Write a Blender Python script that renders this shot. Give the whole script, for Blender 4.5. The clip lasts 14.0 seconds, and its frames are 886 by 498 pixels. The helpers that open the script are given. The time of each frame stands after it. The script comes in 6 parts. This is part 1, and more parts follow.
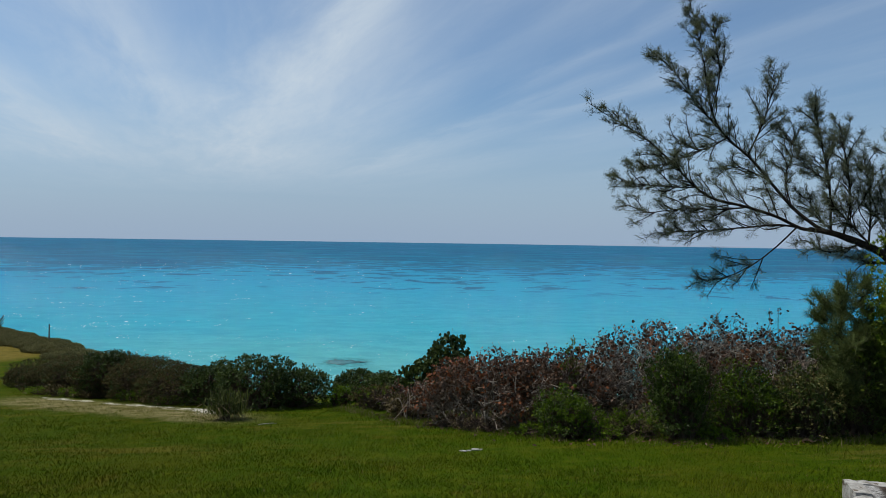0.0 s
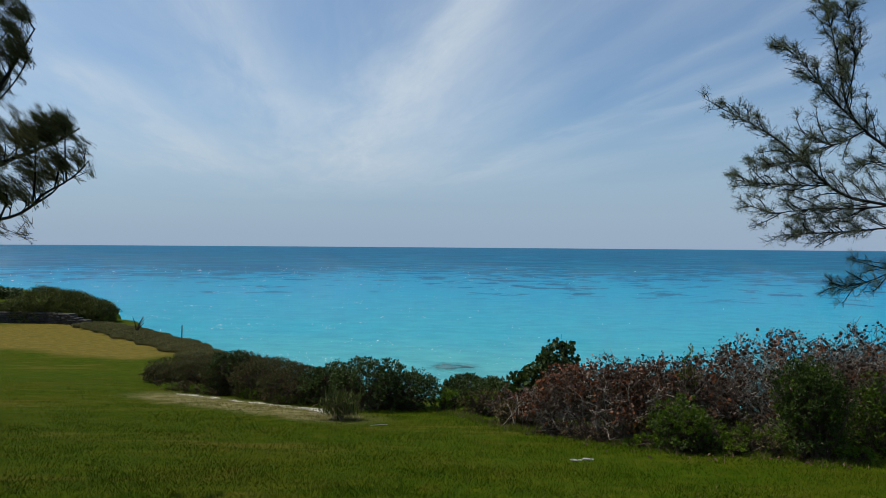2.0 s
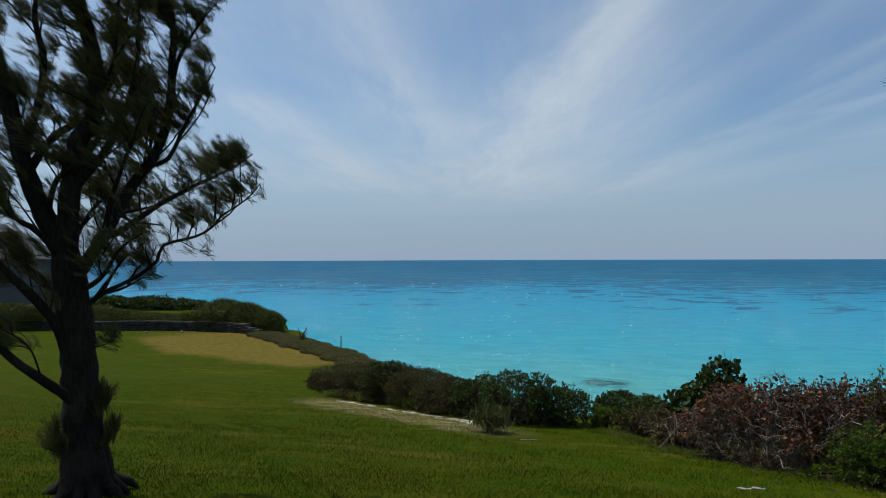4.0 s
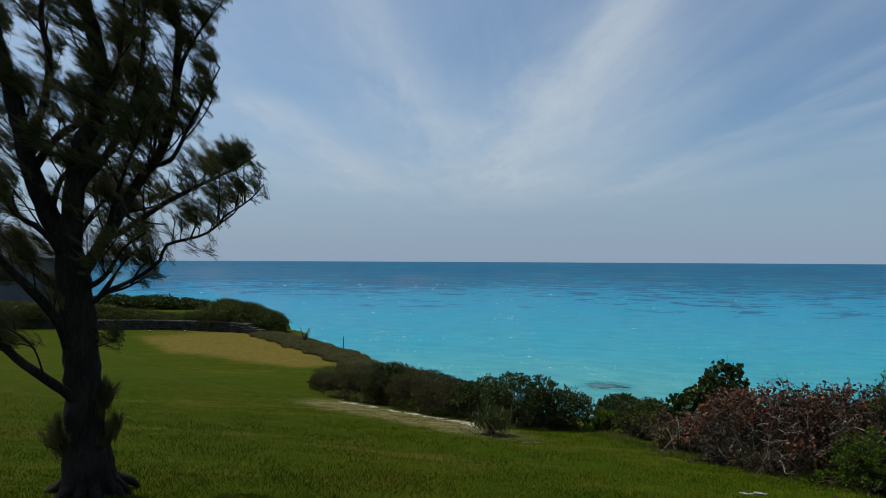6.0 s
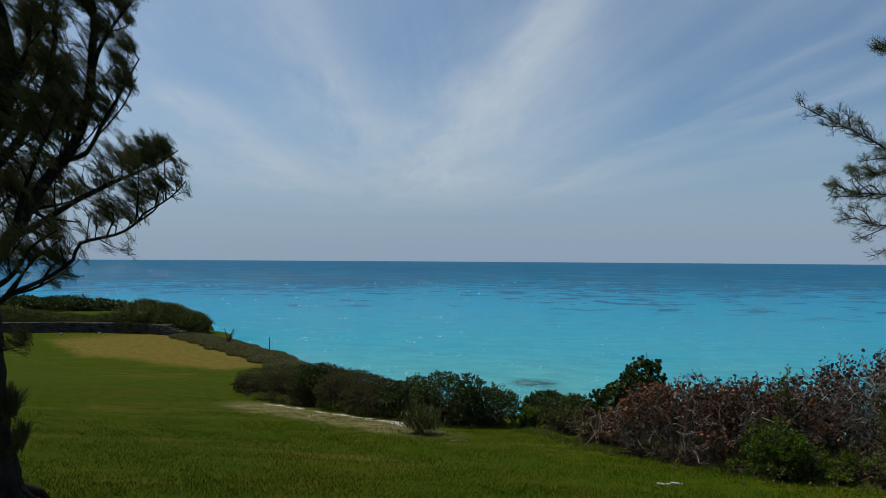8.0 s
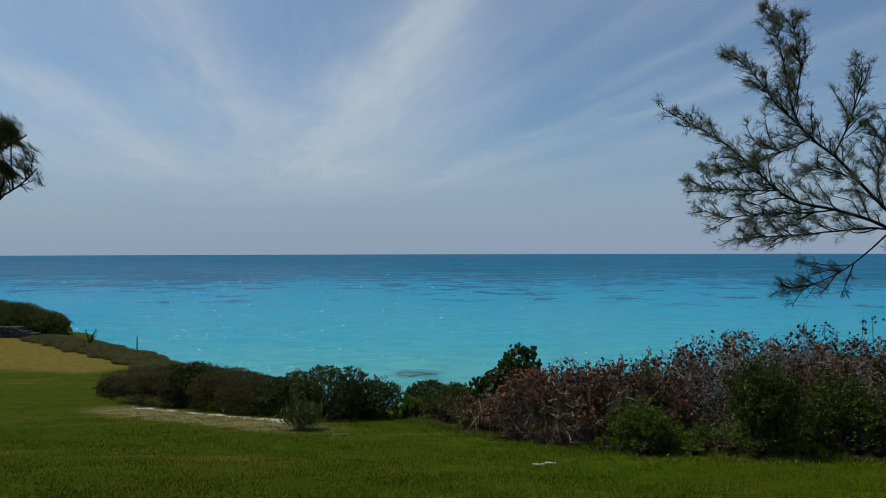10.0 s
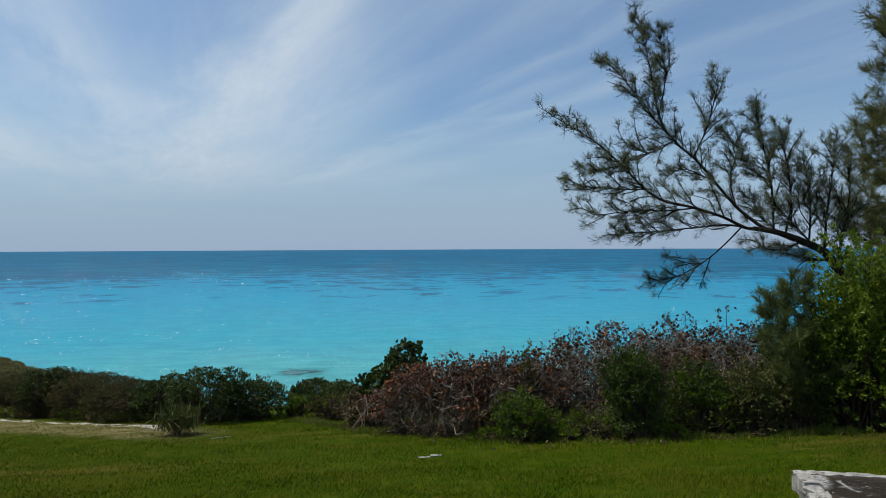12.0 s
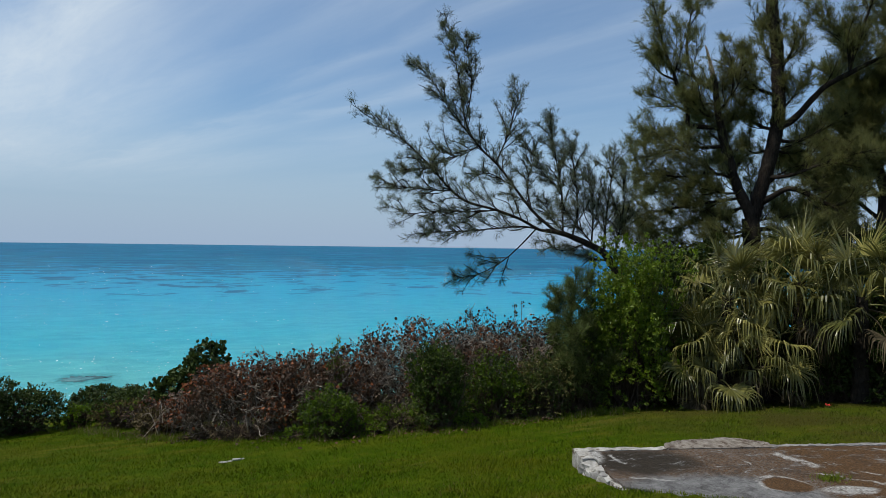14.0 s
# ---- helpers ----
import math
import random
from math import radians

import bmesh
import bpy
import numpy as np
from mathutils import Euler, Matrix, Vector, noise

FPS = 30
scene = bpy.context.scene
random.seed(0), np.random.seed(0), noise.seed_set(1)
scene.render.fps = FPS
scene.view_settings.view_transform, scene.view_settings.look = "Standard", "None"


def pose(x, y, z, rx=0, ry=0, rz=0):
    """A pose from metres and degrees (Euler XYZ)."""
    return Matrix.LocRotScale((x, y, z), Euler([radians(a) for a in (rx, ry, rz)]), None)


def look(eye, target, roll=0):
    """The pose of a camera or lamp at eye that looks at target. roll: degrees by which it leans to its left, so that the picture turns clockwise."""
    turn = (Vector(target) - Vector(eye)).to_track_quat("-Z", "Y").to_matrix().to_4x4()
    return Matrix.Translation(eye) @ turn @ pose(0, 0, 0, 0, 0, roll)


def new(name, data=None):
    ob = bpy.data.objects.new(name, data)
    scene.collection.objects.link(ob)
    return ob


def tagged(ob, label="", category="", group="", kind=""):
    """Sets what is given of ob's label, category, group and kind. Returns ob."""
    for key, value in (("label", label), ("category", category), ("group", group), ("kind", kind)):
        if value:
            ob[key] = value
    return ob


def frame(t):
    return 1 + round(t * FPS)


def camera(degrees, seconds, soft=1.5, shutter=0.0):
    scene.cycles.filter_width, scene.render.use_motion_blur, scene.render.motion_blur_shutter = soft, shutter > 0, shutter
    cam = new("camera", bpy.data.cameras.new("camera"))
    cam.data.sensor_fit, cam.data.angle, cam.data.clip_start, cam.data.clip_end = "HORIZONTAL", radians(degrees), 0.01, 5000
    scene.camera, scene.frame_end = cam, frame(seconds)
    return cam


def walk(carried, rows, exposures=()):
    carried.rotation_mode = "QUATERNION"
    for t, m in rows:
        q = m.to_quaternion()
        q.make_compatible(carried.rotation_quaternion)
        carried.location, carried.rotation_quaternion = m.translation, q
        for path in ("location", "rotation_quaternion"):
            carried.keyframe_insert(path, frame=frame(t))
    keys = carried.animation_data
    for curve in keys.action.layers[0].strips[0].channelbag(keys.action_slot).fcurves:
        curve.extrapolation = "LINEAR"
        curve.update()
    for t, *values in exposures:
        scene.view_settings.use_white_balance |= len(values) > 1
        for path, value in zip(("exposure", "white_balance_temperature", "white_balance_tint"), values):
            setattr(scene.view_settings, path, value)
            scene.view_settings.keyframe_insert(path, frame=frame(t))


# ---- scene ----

# The camera stands on a lawn above the sea and turns where it is.
EYE = Vector((0.0, 0.0, 1.65))
cam = camera(67.57, 14.0, soft=0.45)
TURNS = [  # seconds, yaw, pitch, roll, and the small sway of the grip in metres
    (0.0, 0.000, -0.698, -0.846, 0.000, 0.000, 0.000), (0.5, 0.690, -0.612, -1.114, 0.002, 0.014, -0.008), (1.0, 3.593, -0.410, -0.925, -0.003, 0.022, -0.012),
    (1.5, 6.055, -0.420, -0.605, -0.010, 0.031, -0.012), (2.0, 9.215, -0.328, -0.430, -0.018, 0.037, -0.015), (2.5, 14.130, -0.190, -0.290, -0.030, 0.040, -0.018),
    (3.0, 18.030, 0.078, -0.175, -0.037, 0.046, -0.021), (3.5, 20.415, 0.462, 0.318, -0.034, 0.050, -0.021), (4.0, 21.930, 0.781, 0.190, -0.030, 0.051, -0.018),
    (4.2, 22.420, 0.890, 0.120, -0.029, 0.052, -0.018), (6.3, 22.030, 0.920, -0.440, -0.025, 0.054, -0.015), (6.5, 21.690, 0.922, -0.465, -0.025, 0.054, -0.015),
    (7.0, 21.090, 0.982, -0.500, -0.024, 0.054, -0.013), (7.5, 19.560, 0.900, -0.600, -0.022, 0.052, -0.010), (8.0, 16.095, 0.888, -0.365, -0.023, 0.045, -0.009),
    (8.5, 15.110, 0.852, -0.278, -0.022, 0.037, -0.009), (9.0, 11.705, 0.805, -0.108, -0.014, 0.030, -0.010), (9.2, 10.020, 0.700, -0.080, -0.012, 0.031, -0.011),
    (11.3, 2.150, -0.120, 0.330, -0.003, 0.054, -0.019), (11.5, 1.025, -0.135, 0.280, -0.002, 0.055, -0.019), (12.0, -3.880, -0.150, 0.250, 0.004, 0.050, -0.018),
    (12.5, -8.415, 0.180, 0.345, 0.016, 0.043, -0.021), (13.0, -13.650, -0.010, 0.365, 0.031, 0.036, -0.030), (13.5, -18.710, -0.110, -0.280, 0.031, 0.025, -0.038),
    (14.0, -20.052, -0.320, -0.740, 0.024, 0.018, -0.022)]
walk(cam, [(t, pose(EYE.x + x, EYE.y + y, EYE.z + z, 90 + p, r, a)) for t, a, p, r, x, y, z in TURNS],
     exposures=[(0.0, 0.08), (3.0, 0.05), (4.2, -0.05), (6.5, -0.15), (9.0, -0.20), (11.5, -0.09), (12.0, 0.12), (12.5, 0.16), (14.0, 0.22)])

# ---------------------------------------------------------------- light
SUN_AZ, SUN_EL = 81.0, 62.0  # degrees left of straight ahead, degrees up
SEA_Z = -15.35


def compass(az, el=0.0):
    a, e = radians(az), radians(el)
    return Vector((-math.sin(a) * math.cos(e), math.cos(a) * math.cos(e), math.sin(e)))


class Nodes:
    """Short hand for building a node tree."""

    def __init__(self, tree):
        self.tree = tree
        tree.nodes.clear()

    def node(self, kind, **values):
        n = self.tree.nodes.new(kind)
        for key, value in values.items():
            setattr(n, key, value)
        return n

    def link(self, a, b):
        self.tree.links.new(a, b)

    def feed(self, socket, value):
        if isinstance(value, bpy.types.NodeSocket):
            self.link(value, socket)
        elif isinstance(value, (tuple, list)) and len(value) == 3 and socket.type == "RGBA":
            socket.default_value = (*value, 1.0)
        else:
            socket.default_value = value

    def math(self, op, a, b=0.0, c=0.0, clamp=False):
        n = self.node("ShaderNodeMath", operation=op, use_clamp=clamp)
        for i, v in enumerate((a, b, c)):
            self.feed(n.inputs[i], v)
        return n.outputs[0]

    def vmath(self, op, a, b=(0, 0, 0)):
        n = self.node("ShaderNodeVectorMath", operation=op)
        self.feed(n.inputs[0], a)
        self.feed(n.inputs[1], b)
        return n.outputs["Value"] if op in ("DOT_PRODUCT", "LENGTH", "DISTANCE") else n.outputs["Vector"]

    def mix(self, fac, a, b, blend="MIX"):
        n = self.node("ShaderNodeMix", data_type="RGBA", blend_type=blend)
        self.feed(n.inputs["Factor"], fac)
        self.feed(n.inputs[6], a)
        self.feed(n.inputs[7], b)
        return n.outputs[2]

    def ramp(self, fac, stops, mode="EASE"):
        n = self.node("ShaderNodeValToRGB")
        n.color_ramp.interpolation = mode
        els = n.color_ramp.elements
        while len(els) < len(stops):
            els.new(0.5)
        for e, (p, c) in zip(els, stops):
            e.position = p
            e.color = (c, c, c, 1) if isinstance(c, (int, float)) else (*c, 1)
        self.feed(n.inputs[0], fac)
        return n.outputs[0]

    def span(self, value, lo, hi, a=0.0, b=1.0):
        n = self.node("ShaderNodeMapRange", interpolation_type="SMOOTHSTEP")
        for i, v in enumerate((value, lo, hi, a, b)):
            self.feed(n.inputs[i], v)
        return n.outputs[0]

    def noise(self, vector, scale, detail=4.0, rough=0.55, warp=0.0, dims="3D"):
        n = self.node("ShaderNodeTexNoise", noise_dimensions=dims)
        self.feed(n.inputs["Vector"], vector)
        for key, v in (("Scale", scale), ("Detail", detail), ("Roughness", rough), ("Distortion", warp)):
            n.inputs[key].default_value = v
        return n.outputs["Fac"]

    def join(self, x, y, z=0.0):
        n = self.node("ShaderNodeCombineXYZ")
        for i, v in enumerate((x, y, z)):
            self.feed(n.inputs[i], v)
        return n.outputs[0]

    def split(self, v):
        n = self.node("ShaderNodeSeparateXYZ")
        self.feed(n.inputs[0], v)
        return n.outputs


world = bpy.data.worlds.new("world")
scene.world = world
world.use_nodes = True
w = Nodes(world.node_tree)
sky = w.node("ShaderNodeTexSky", sky_type="NISHITA", sun_disc=False, sun_elevation=radians(SUN_EL),
             sun_rotation=radians(-SUN_AZ), altitude=10.0, air_density=1.0, dust_density=1.6, ozone_density=1.5)
sky_dir = w.node("ShaderNodeTexCoord").outputs["Generated"]
dx, dy, dz = w.split(sky_dir)
# a high sheet of cirrus: streaks that all run along one wind and so draw together at the horizon
WIND_AZ = radians(22.0)
lift = w.math("MAXIMUM", dz, 0.012)
px, py = w.math("DIVIDE", dx, lift), w.math("DIVIDE", dy, lift)
across = w.math("ADD", w.math("MULTIPLY", px, math.cos(WIND_AZ)), w.math("MULTIPLY", py, math.sin(WIND_AZ)))
along = w.math("SUBTRACT", w.math("MULTIPLY", py, math.cos(WIND_AZ)), w.math("MULTIPLY", px, math.sin(WIND_AZ)))
wisp = w.noise(w.join(w.math("MULTIPLY", across, 1.6), w.math("MULTIPLY", along, 0.42)), 1.3, 6.0, 0.62, 0.5)
fibre = w.noise(w.join(w.math("MULTIPLY_ADD", along, -0.16, w.math("MULTIPLY", across, 5.0)), w.math("MULTIPLY", along, 0.75), 5.0), 1.6, 7.0, 0.68, 0.7)
broad = w.noise(w.join(w.math("MULTIPLY", across, 0.6), w.math("MULTIPLY", along, 0.25), 3.0), 0.9, 3.0, 0.5, 0.3)
bent = w.math("ADD", across, w.math("MULTIPLY", w.math("SUBTRACT", wisp, 0.5), w.math("MULTIPLY_ADD", along, 0.09, 0.12)))


def streak(mid, slant, half, widen, amount, start, end, soft=0.8):
    """One streak: its place across the wind where it is 2.5 heights off, how it slants and widens from there, and between what distances it lasts."""
    far = w.math("SUBTRACT", along, 2.5)
    off = w.math("SUBTRACT", bent, w.math("MULTIPLY_ADD", far, slant, mid))
    off = w.math("DIVIDE", off, w.math("MAXIMUM", w.math("MULTIPLY_ADD", far, widen, half), 0.03))
    body = w.math("EXPONENT", w.math("MULTIPLY", w.math("MULTIPLY", off, off), -1.0))
    lasts = w.math("MULTIPLY", w.span(along, start - soft, start), w.span(along, end, end + soft * 2.5, 1.0, 0.0))
    return w.math("MULTIPLY", w.math("MULTIPLY", body, lasts), amount)


veil = w.math("MULTIPLY", w.span(broad, 0.30, 0.72, 0.20, 0.42), w.span(across, 0.9, 2.4, 1.0, 0.50))
for row in ((-0.36, 0.11, 0.17, 0.015, 0.33, 1.6, 4.6), (-0.62, 0.05, 0.14, 0.02, 0.10, 2.0, 4.0), (-1.30, 0.06, 0.16, 0.035, 0.36, 4.4, 9.0), (-1.9, 0.02, 0.40, 0.03, 0.20, 0.0, 9.0),
            (0.68, 0.0, 0.22, 0.115, 0.18, 0.0, 12.0), (0.70, 0.085, 0.15, 0.27, 0.34, 2.6, 14.0), (0.76, 0.012, 0.13, 0.02, 0.11, 1.0, 3.8), (1.55, 0.02, 0.13, 0.02, 0.06, 1.0, 4.5),
            (2.02, 0.05, 0.09, 0.02, 0.15, 1.0, 2.9), (2.33, 0.03, 0.10, 0.024, 0.15, 3.3, 8.0), (2.63, 0.02, 0.12, 0.02, 0.12, 1.2, 3.1), (2.85, -0.05, 0.13, 0.03, 0.18, 3.2, 9.0), (3.5, 0.0, 0.35, 0.03, 0.12, 0.5, 9.0)):
    veil = w.math("ADD", veil, streak(*row))
veil = w.math("MULTIPLY", veil, w.span(wisp, 0.30, 0.70, 0.80, 1.14))
veil = w.math("MULTIPLY", veil, w.span(fibre, 0.28, 0.72, 0.91, 1.08), clamp=True)
veil = w.math("MULTIPLY", veil, w.span(dz, 0.03, 0.13))
clear = w.mix(1.0, sky.outputs[0], (0.064, 0.088, 0.105), "MULTIPLY")
clouded = w.mix(w.math("MULTIPLY", veil, 0.9), clear, (0.56, 0.64, 0.71))
haze = w.span(dz, 0.02, 0.22, 0.8, 0.0)
hazy = w.mix(haze, clouded, w.mix(w.math("MULTIPLY", veil, 0.5), (0.330, 0.432, 0.57), (0.465, 0.55, 0.62)))
low = w.span(dz, -0.02, 0.06, 0.6, 0.0)
hazy = w.mix(low, hazy, (0.305, 0.400, 0.535))
back = w.node("ShaderNodeBackground")
w.link(hazy, back.inputs[0])
back.inputs[1].default_value = 1.0
w.link(back.outputs[0], w.node("ShaderNodeOutputWorld").inputs[0])

sun_lamp = bpy.data.lights.new("sun", "SUN")
sun_lamp.energy, sun_lamp.angle, sun_lamp.color = 3.3, radians(0.53), (1.0, 0.95, 0.86)
sun = new("sun", sun_lamp)
sun.matrix_world = look((0, 0, 60), Vector((0, 0, 60)) - compass(SUN_AZ, SUN_EL))


# ---------------------------------------------------------------- materials
def material(name):
    m = bpy.data.materials.new(name)
    m.use_nodes = True
    n = Nodes(m.node_tree)
    shader = n.node("ShaderNodeBsdfPrincipled")
    n.link(shader.outputs[0], n.node("ShaderNodeOutputMaterial").inputs[0])
    return m, n, shader


def bump(n, shader, height, strength, distance):
    b = n.node("ShaderNodeBump")
    b.inputs["Strength"].default_value, b.inputs["Distance"].default_value = strength, distance
    n.link(height, b.inputs["Height"])
    n.link(b.outputs[0], shader.inputs["Normal"])


def leaf_material(name, dark, light, rough=0.5, clear=0.25, spec=0.3, own=False):
    """Leaves that vary one by one between two colours and let some light through."""
    m, n, shader = material(name)
    geo = n.node("ShaderNodeNewGeometry")
    big = n.noise(geo.outputs["Position"], 1.7, 2.0)
    fac = n.math("ADD", n.math("MULTIPLY", geo.outputs["Random Per Island"], 0.65), n.math("MULTIPLY", n.span(big, 0.3, 0.7), 0.4), clamp=True)
    if own:  # mostly one tone for each frond
        fac = n.math("MULTIPLY_ADD", n.math("POWER", n.node("ShaderNodeObjectInfo").outputs["Random"], 1.15), 0.70, n.math("MULTIPLY", geo.outputs["Random Per Island"], 0.36))
    col = n.mix(fac, dark, light)
    n.link(col, shader.inputs["Base Color"])
    shader.inputs["Roughness"].default_value = rough
    shader.inputs["Specular IOR Level"].default_value = spec
    thin = n.node("ShaderNodeBsdfTranslucent")
    n.link(col, thin.inputs[0])
    mixer = n.node("ShaderNodeMixShader")
    mixer.inputs[0].default_value = clear
    n.link(shader.outputs[0], mixer.inputs[1])
    n.link(thin.outputs[0], mixer.inputs[2])
    for node in n.tree.nodes:
        if node.type == "OUTPUT_MATERIAL":
            n.link(mixer.outputs[0], node.inputs[0])
    return m


def bark_material(name, dark, light, scale=1.0):
    m, n, shader = material(name)
    pos = n.node("ShaderNodeNewGeometry").outputs["Position"]
    x, y, z = n.split(pos)
    drawn = n.join(x, y, n.math("MULTIPLY", z, 0.22))
    grain = n.noise(drawn, 38.0 * scale, 6.0, 0.65)
    patch = n.noise(pos, 3.0 * scale, 3.0)
    fac = n.math("ADD", n.math("MULTIPLY", n.span(grain, 0.3, 0.7), 0.6), n.math("MULTIPLY", n.span(patch, 0.4, 0.7), 0.5), clamp=True)
    n.link(n.mix(fac, dark, light), shader.inputs["Base Color"])
    shader.inputs["Roughness"].default_value = 0.9
    shader.inputs["Specular IOR Level"].default_value = 0.15
    bump(n, shader, grain, 0.9, 0.03)
    return m


def lawn_colour(n, flat):
    """The lawn's green with yellowed patches and mowing streaks that run across the slope."""
    x, y, z = n.split(flat)
    fine, mid, wide = n.noise(flat, 55.0, 5.0, 0.7), n.noise(flat, 2.6, 6.0, 0.65), n.noise(flat, 0.42, 5.0, 0.6)
    green = n.mix(n.span(fine, 0.3, 0.7), (0.017, 0.034, 0.0013), (0.048, 0.079, 0.0032))
    green = n.mix(n.span(mid, 0.44, 0.70, 0.0, 0.65), green, (0.068, 0.080, 0.0065))
    green = n.mix(n.span(mid, 0.30, 0.46, 0.55, 0.0), green, (0.020, 0.044, 0.002))
    green = n.mix(n.span(wide, 0.45, 0.68, 0.0, 0.55), green, (0.058, 0.060, 0.006))
    thatch = n.noise(flat, 1.1, 6.0, 0.7)
    green = n.mix(n.span(thatch, 0.54, 0.70, 0.0, 0.5), green, (0.088, 0.070, 0.016))
    streak = n.noise(n.join(n.math("MULTIPLY", x, 0.10), n.math("MULTIPLY_ADD", x, -0.34, y), 2.0), 1.7, 5.0, 0.65)
    green = n.mix(n.span(streak, 0.52, 0.70, 0.0, 0.32), green, (0.088, 0.084, 0.016))
    worn = n.noise(n.join(n.math("MULTIPLY", x, 0.22), n.math("MULTIPLY_ADD", x, -0.2, y), 7.0), 0.9, 6.0, 0.7)
    green = n.mix(n.span(worn, 0.56, 0.66, 0.0, 0.55), green, (0.105, 0.088, 0.026))
    # the green is tinted over x: darker and yellower left, lighter right
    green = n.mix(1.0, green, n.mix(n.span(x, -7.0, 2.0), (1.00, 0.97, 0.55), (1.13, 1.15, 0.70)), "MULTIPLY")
    litter = n.math("MULTIPLY", n.span(x, 4.5, 9.5), n.span(n.noise(flat, 0.8, 6.0, 0.7), 0.36, 0.62, 0.25, 0.85))
    green = n.mix(litter, green, (0.046, 0.040, 0.011))
    return green, fine, mid


def blade_material():
    """Mown blades that take the lawn's patches and differ one by one."""
    m, n, shader = material("grass blade")
    geo = n.node("ShaderNodeNewGeometry")
    x, y, z = n.split(geo.outputs["Position"])
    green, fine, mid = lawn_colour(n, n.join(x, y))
    own = geo.outputs["Random Per Island"]
    col = n.mix(n.span(own, 0.0, 1.0), n.mix(1.0, green, (0.72, 0.76, 0.55), "MULTIPLY"), n.mix(1.0, green, (1.90, 1.78, 1.10), "MULTIPLY"))
    col = n.mix(n.span(own, 0.95, 0.96), col, (0.15, 0.125, 0.045))
    n.link(col, shader.inputs["Base Color"])
    shader.inputs["Roughness"].default_value = 0.6
    shader.inputs["Specular IOR Level"].default_value = 0.04
    return m


def ground_material():
    m, n, shader = material("lawn and earth")
    pos = n.node("ShaderNodeNewGeometry").outputs["Position"]
    x, y, z = n.split(pos)
    flat = n.join(x, y)
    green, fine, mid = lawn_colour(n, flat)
    # the dry field by the stone wall
    front = n.math("MAXIMUM", n.math("MULTIPLY_ADD", x, -0.69, 9.8), n.math("MULTIPLY_ADD", x, -0.324, 21.0))
    field = n.math("ADD", n.math("SUBTRACT", y, front), n.math("MULTIPLY", n.math("SUBTRACT", n.noise(flat, 0.45, 6.0, 0.7), 0.5), 3.2))
    field = n.math("MULTIPLY", n.span(field, -0.7, 1.1), n.span(x, -19.6, -17.8, 1.0, 0.0))
    field = n.math("MULTIPLY", n.math("MULTIPLY", field, n.span(n.math("ADD", x, n.math("MULTIPLY", n.math("SUBTRACT", mid, 0.5), 6.0)), -43.5, -38.0)), n.span(y, 45.4, 46.4, 1.0, 0.0))
    dry = n.mix(n.span(mid, 0.35, 0.7), (0.106, 0.084, 0.015), (0.162, 0.124, 0.027))
    dry = n.mix(n.span(n.noise(flat, 0.6, 4.0, 0.6), 0.56, 0.7, 0.0, 0.7), dry, (0.075, 0.070, 0.012))
    col = n.mix(field, green, dry)
    # a sandy edge along the scrub and the worn ground in front of it
    turn = radians(-27.5)
    sx = n.math("ADD", n.math("MULTIPLY", n.math("ADD", x, 7.4), math.cos(turn)), n.math("MULTIPLY", n.math("ADD", y, -15.55), math.sin(turn)))
    sy = n.math("SUBTRACT", n.math("MULTIPLY", n.math("ADD", y, -15.55), math.cos(turn)), n.math("MULTIPLY", n.math("ADD", x, 7.4), math.sin(turn)))
    wob = n.math("MULTIPLY", n.math("SUBTRACT", n.noise(flat, 1.3, 7.0, 0.75), 0.5), 1.1)
    sy = n.math("ADD", sy, wob)
    inside = n.span(n.math("ABSOLUTE", n.math("ADD", sx, 0.5)), 2.9, 3.7, 1.0, 0.0)
    worn = n.math("MULTIPLY", n.span(n.math("ABSOLUTE", n.math("ADD", sy, 0.35)), 0.2, 1.2, 0.8, 0.0), n.span(n.math("ABSOLUTE", sx), 3.0, 5.0, 1.0, 0.0))
    col = n.mix(worn, col, n.mix(n.span(mid, 0.35, 0.65), (0.12, 0.105, 0.03), (0.24, 0.20, 0.10)))
    sand = n.math("MULTIPLY", n.span(n.math("ABSOLUTE", n.math("SUBTRACT", sy, 0.30)), n.span(sx, 0.5, 2.8, 0.02, 0.2), n.span(sx, 0.5, 2.8, 0.16, 0.6), 1.0, 0.0), n.math("MULTIPLY", inside, n.span(n.noise(flat, 1.6, 5.0, 0.7), 0.42, 0.54)))
    col = n.mix(sand, col, n.mix(n.span(fine, 0.3, 0.7), (0.42, 0.38, 0.31), (0.62, 0.58, 0.50)))
    # bare rock where the bluff falls to the water
    col = n.mix(n.span(z, -7.5, -5.6, 1.0, 0.0), col, n.mix(mid, (0.16, 0.14, 0.11), (0.33, 0.30, 0.25)))
    n.link(col, shader.inputs["Base Color"])
    shader.inputs["Roughness"].default_value = 0.95
    shader.inputs["Specular IOR Level"].default_value = 0.02
    bump(n, shader, n.math("ADD", fine, n.math("MULTIPLY", mid, 1.5)), 0.6, 0.05)
    return m


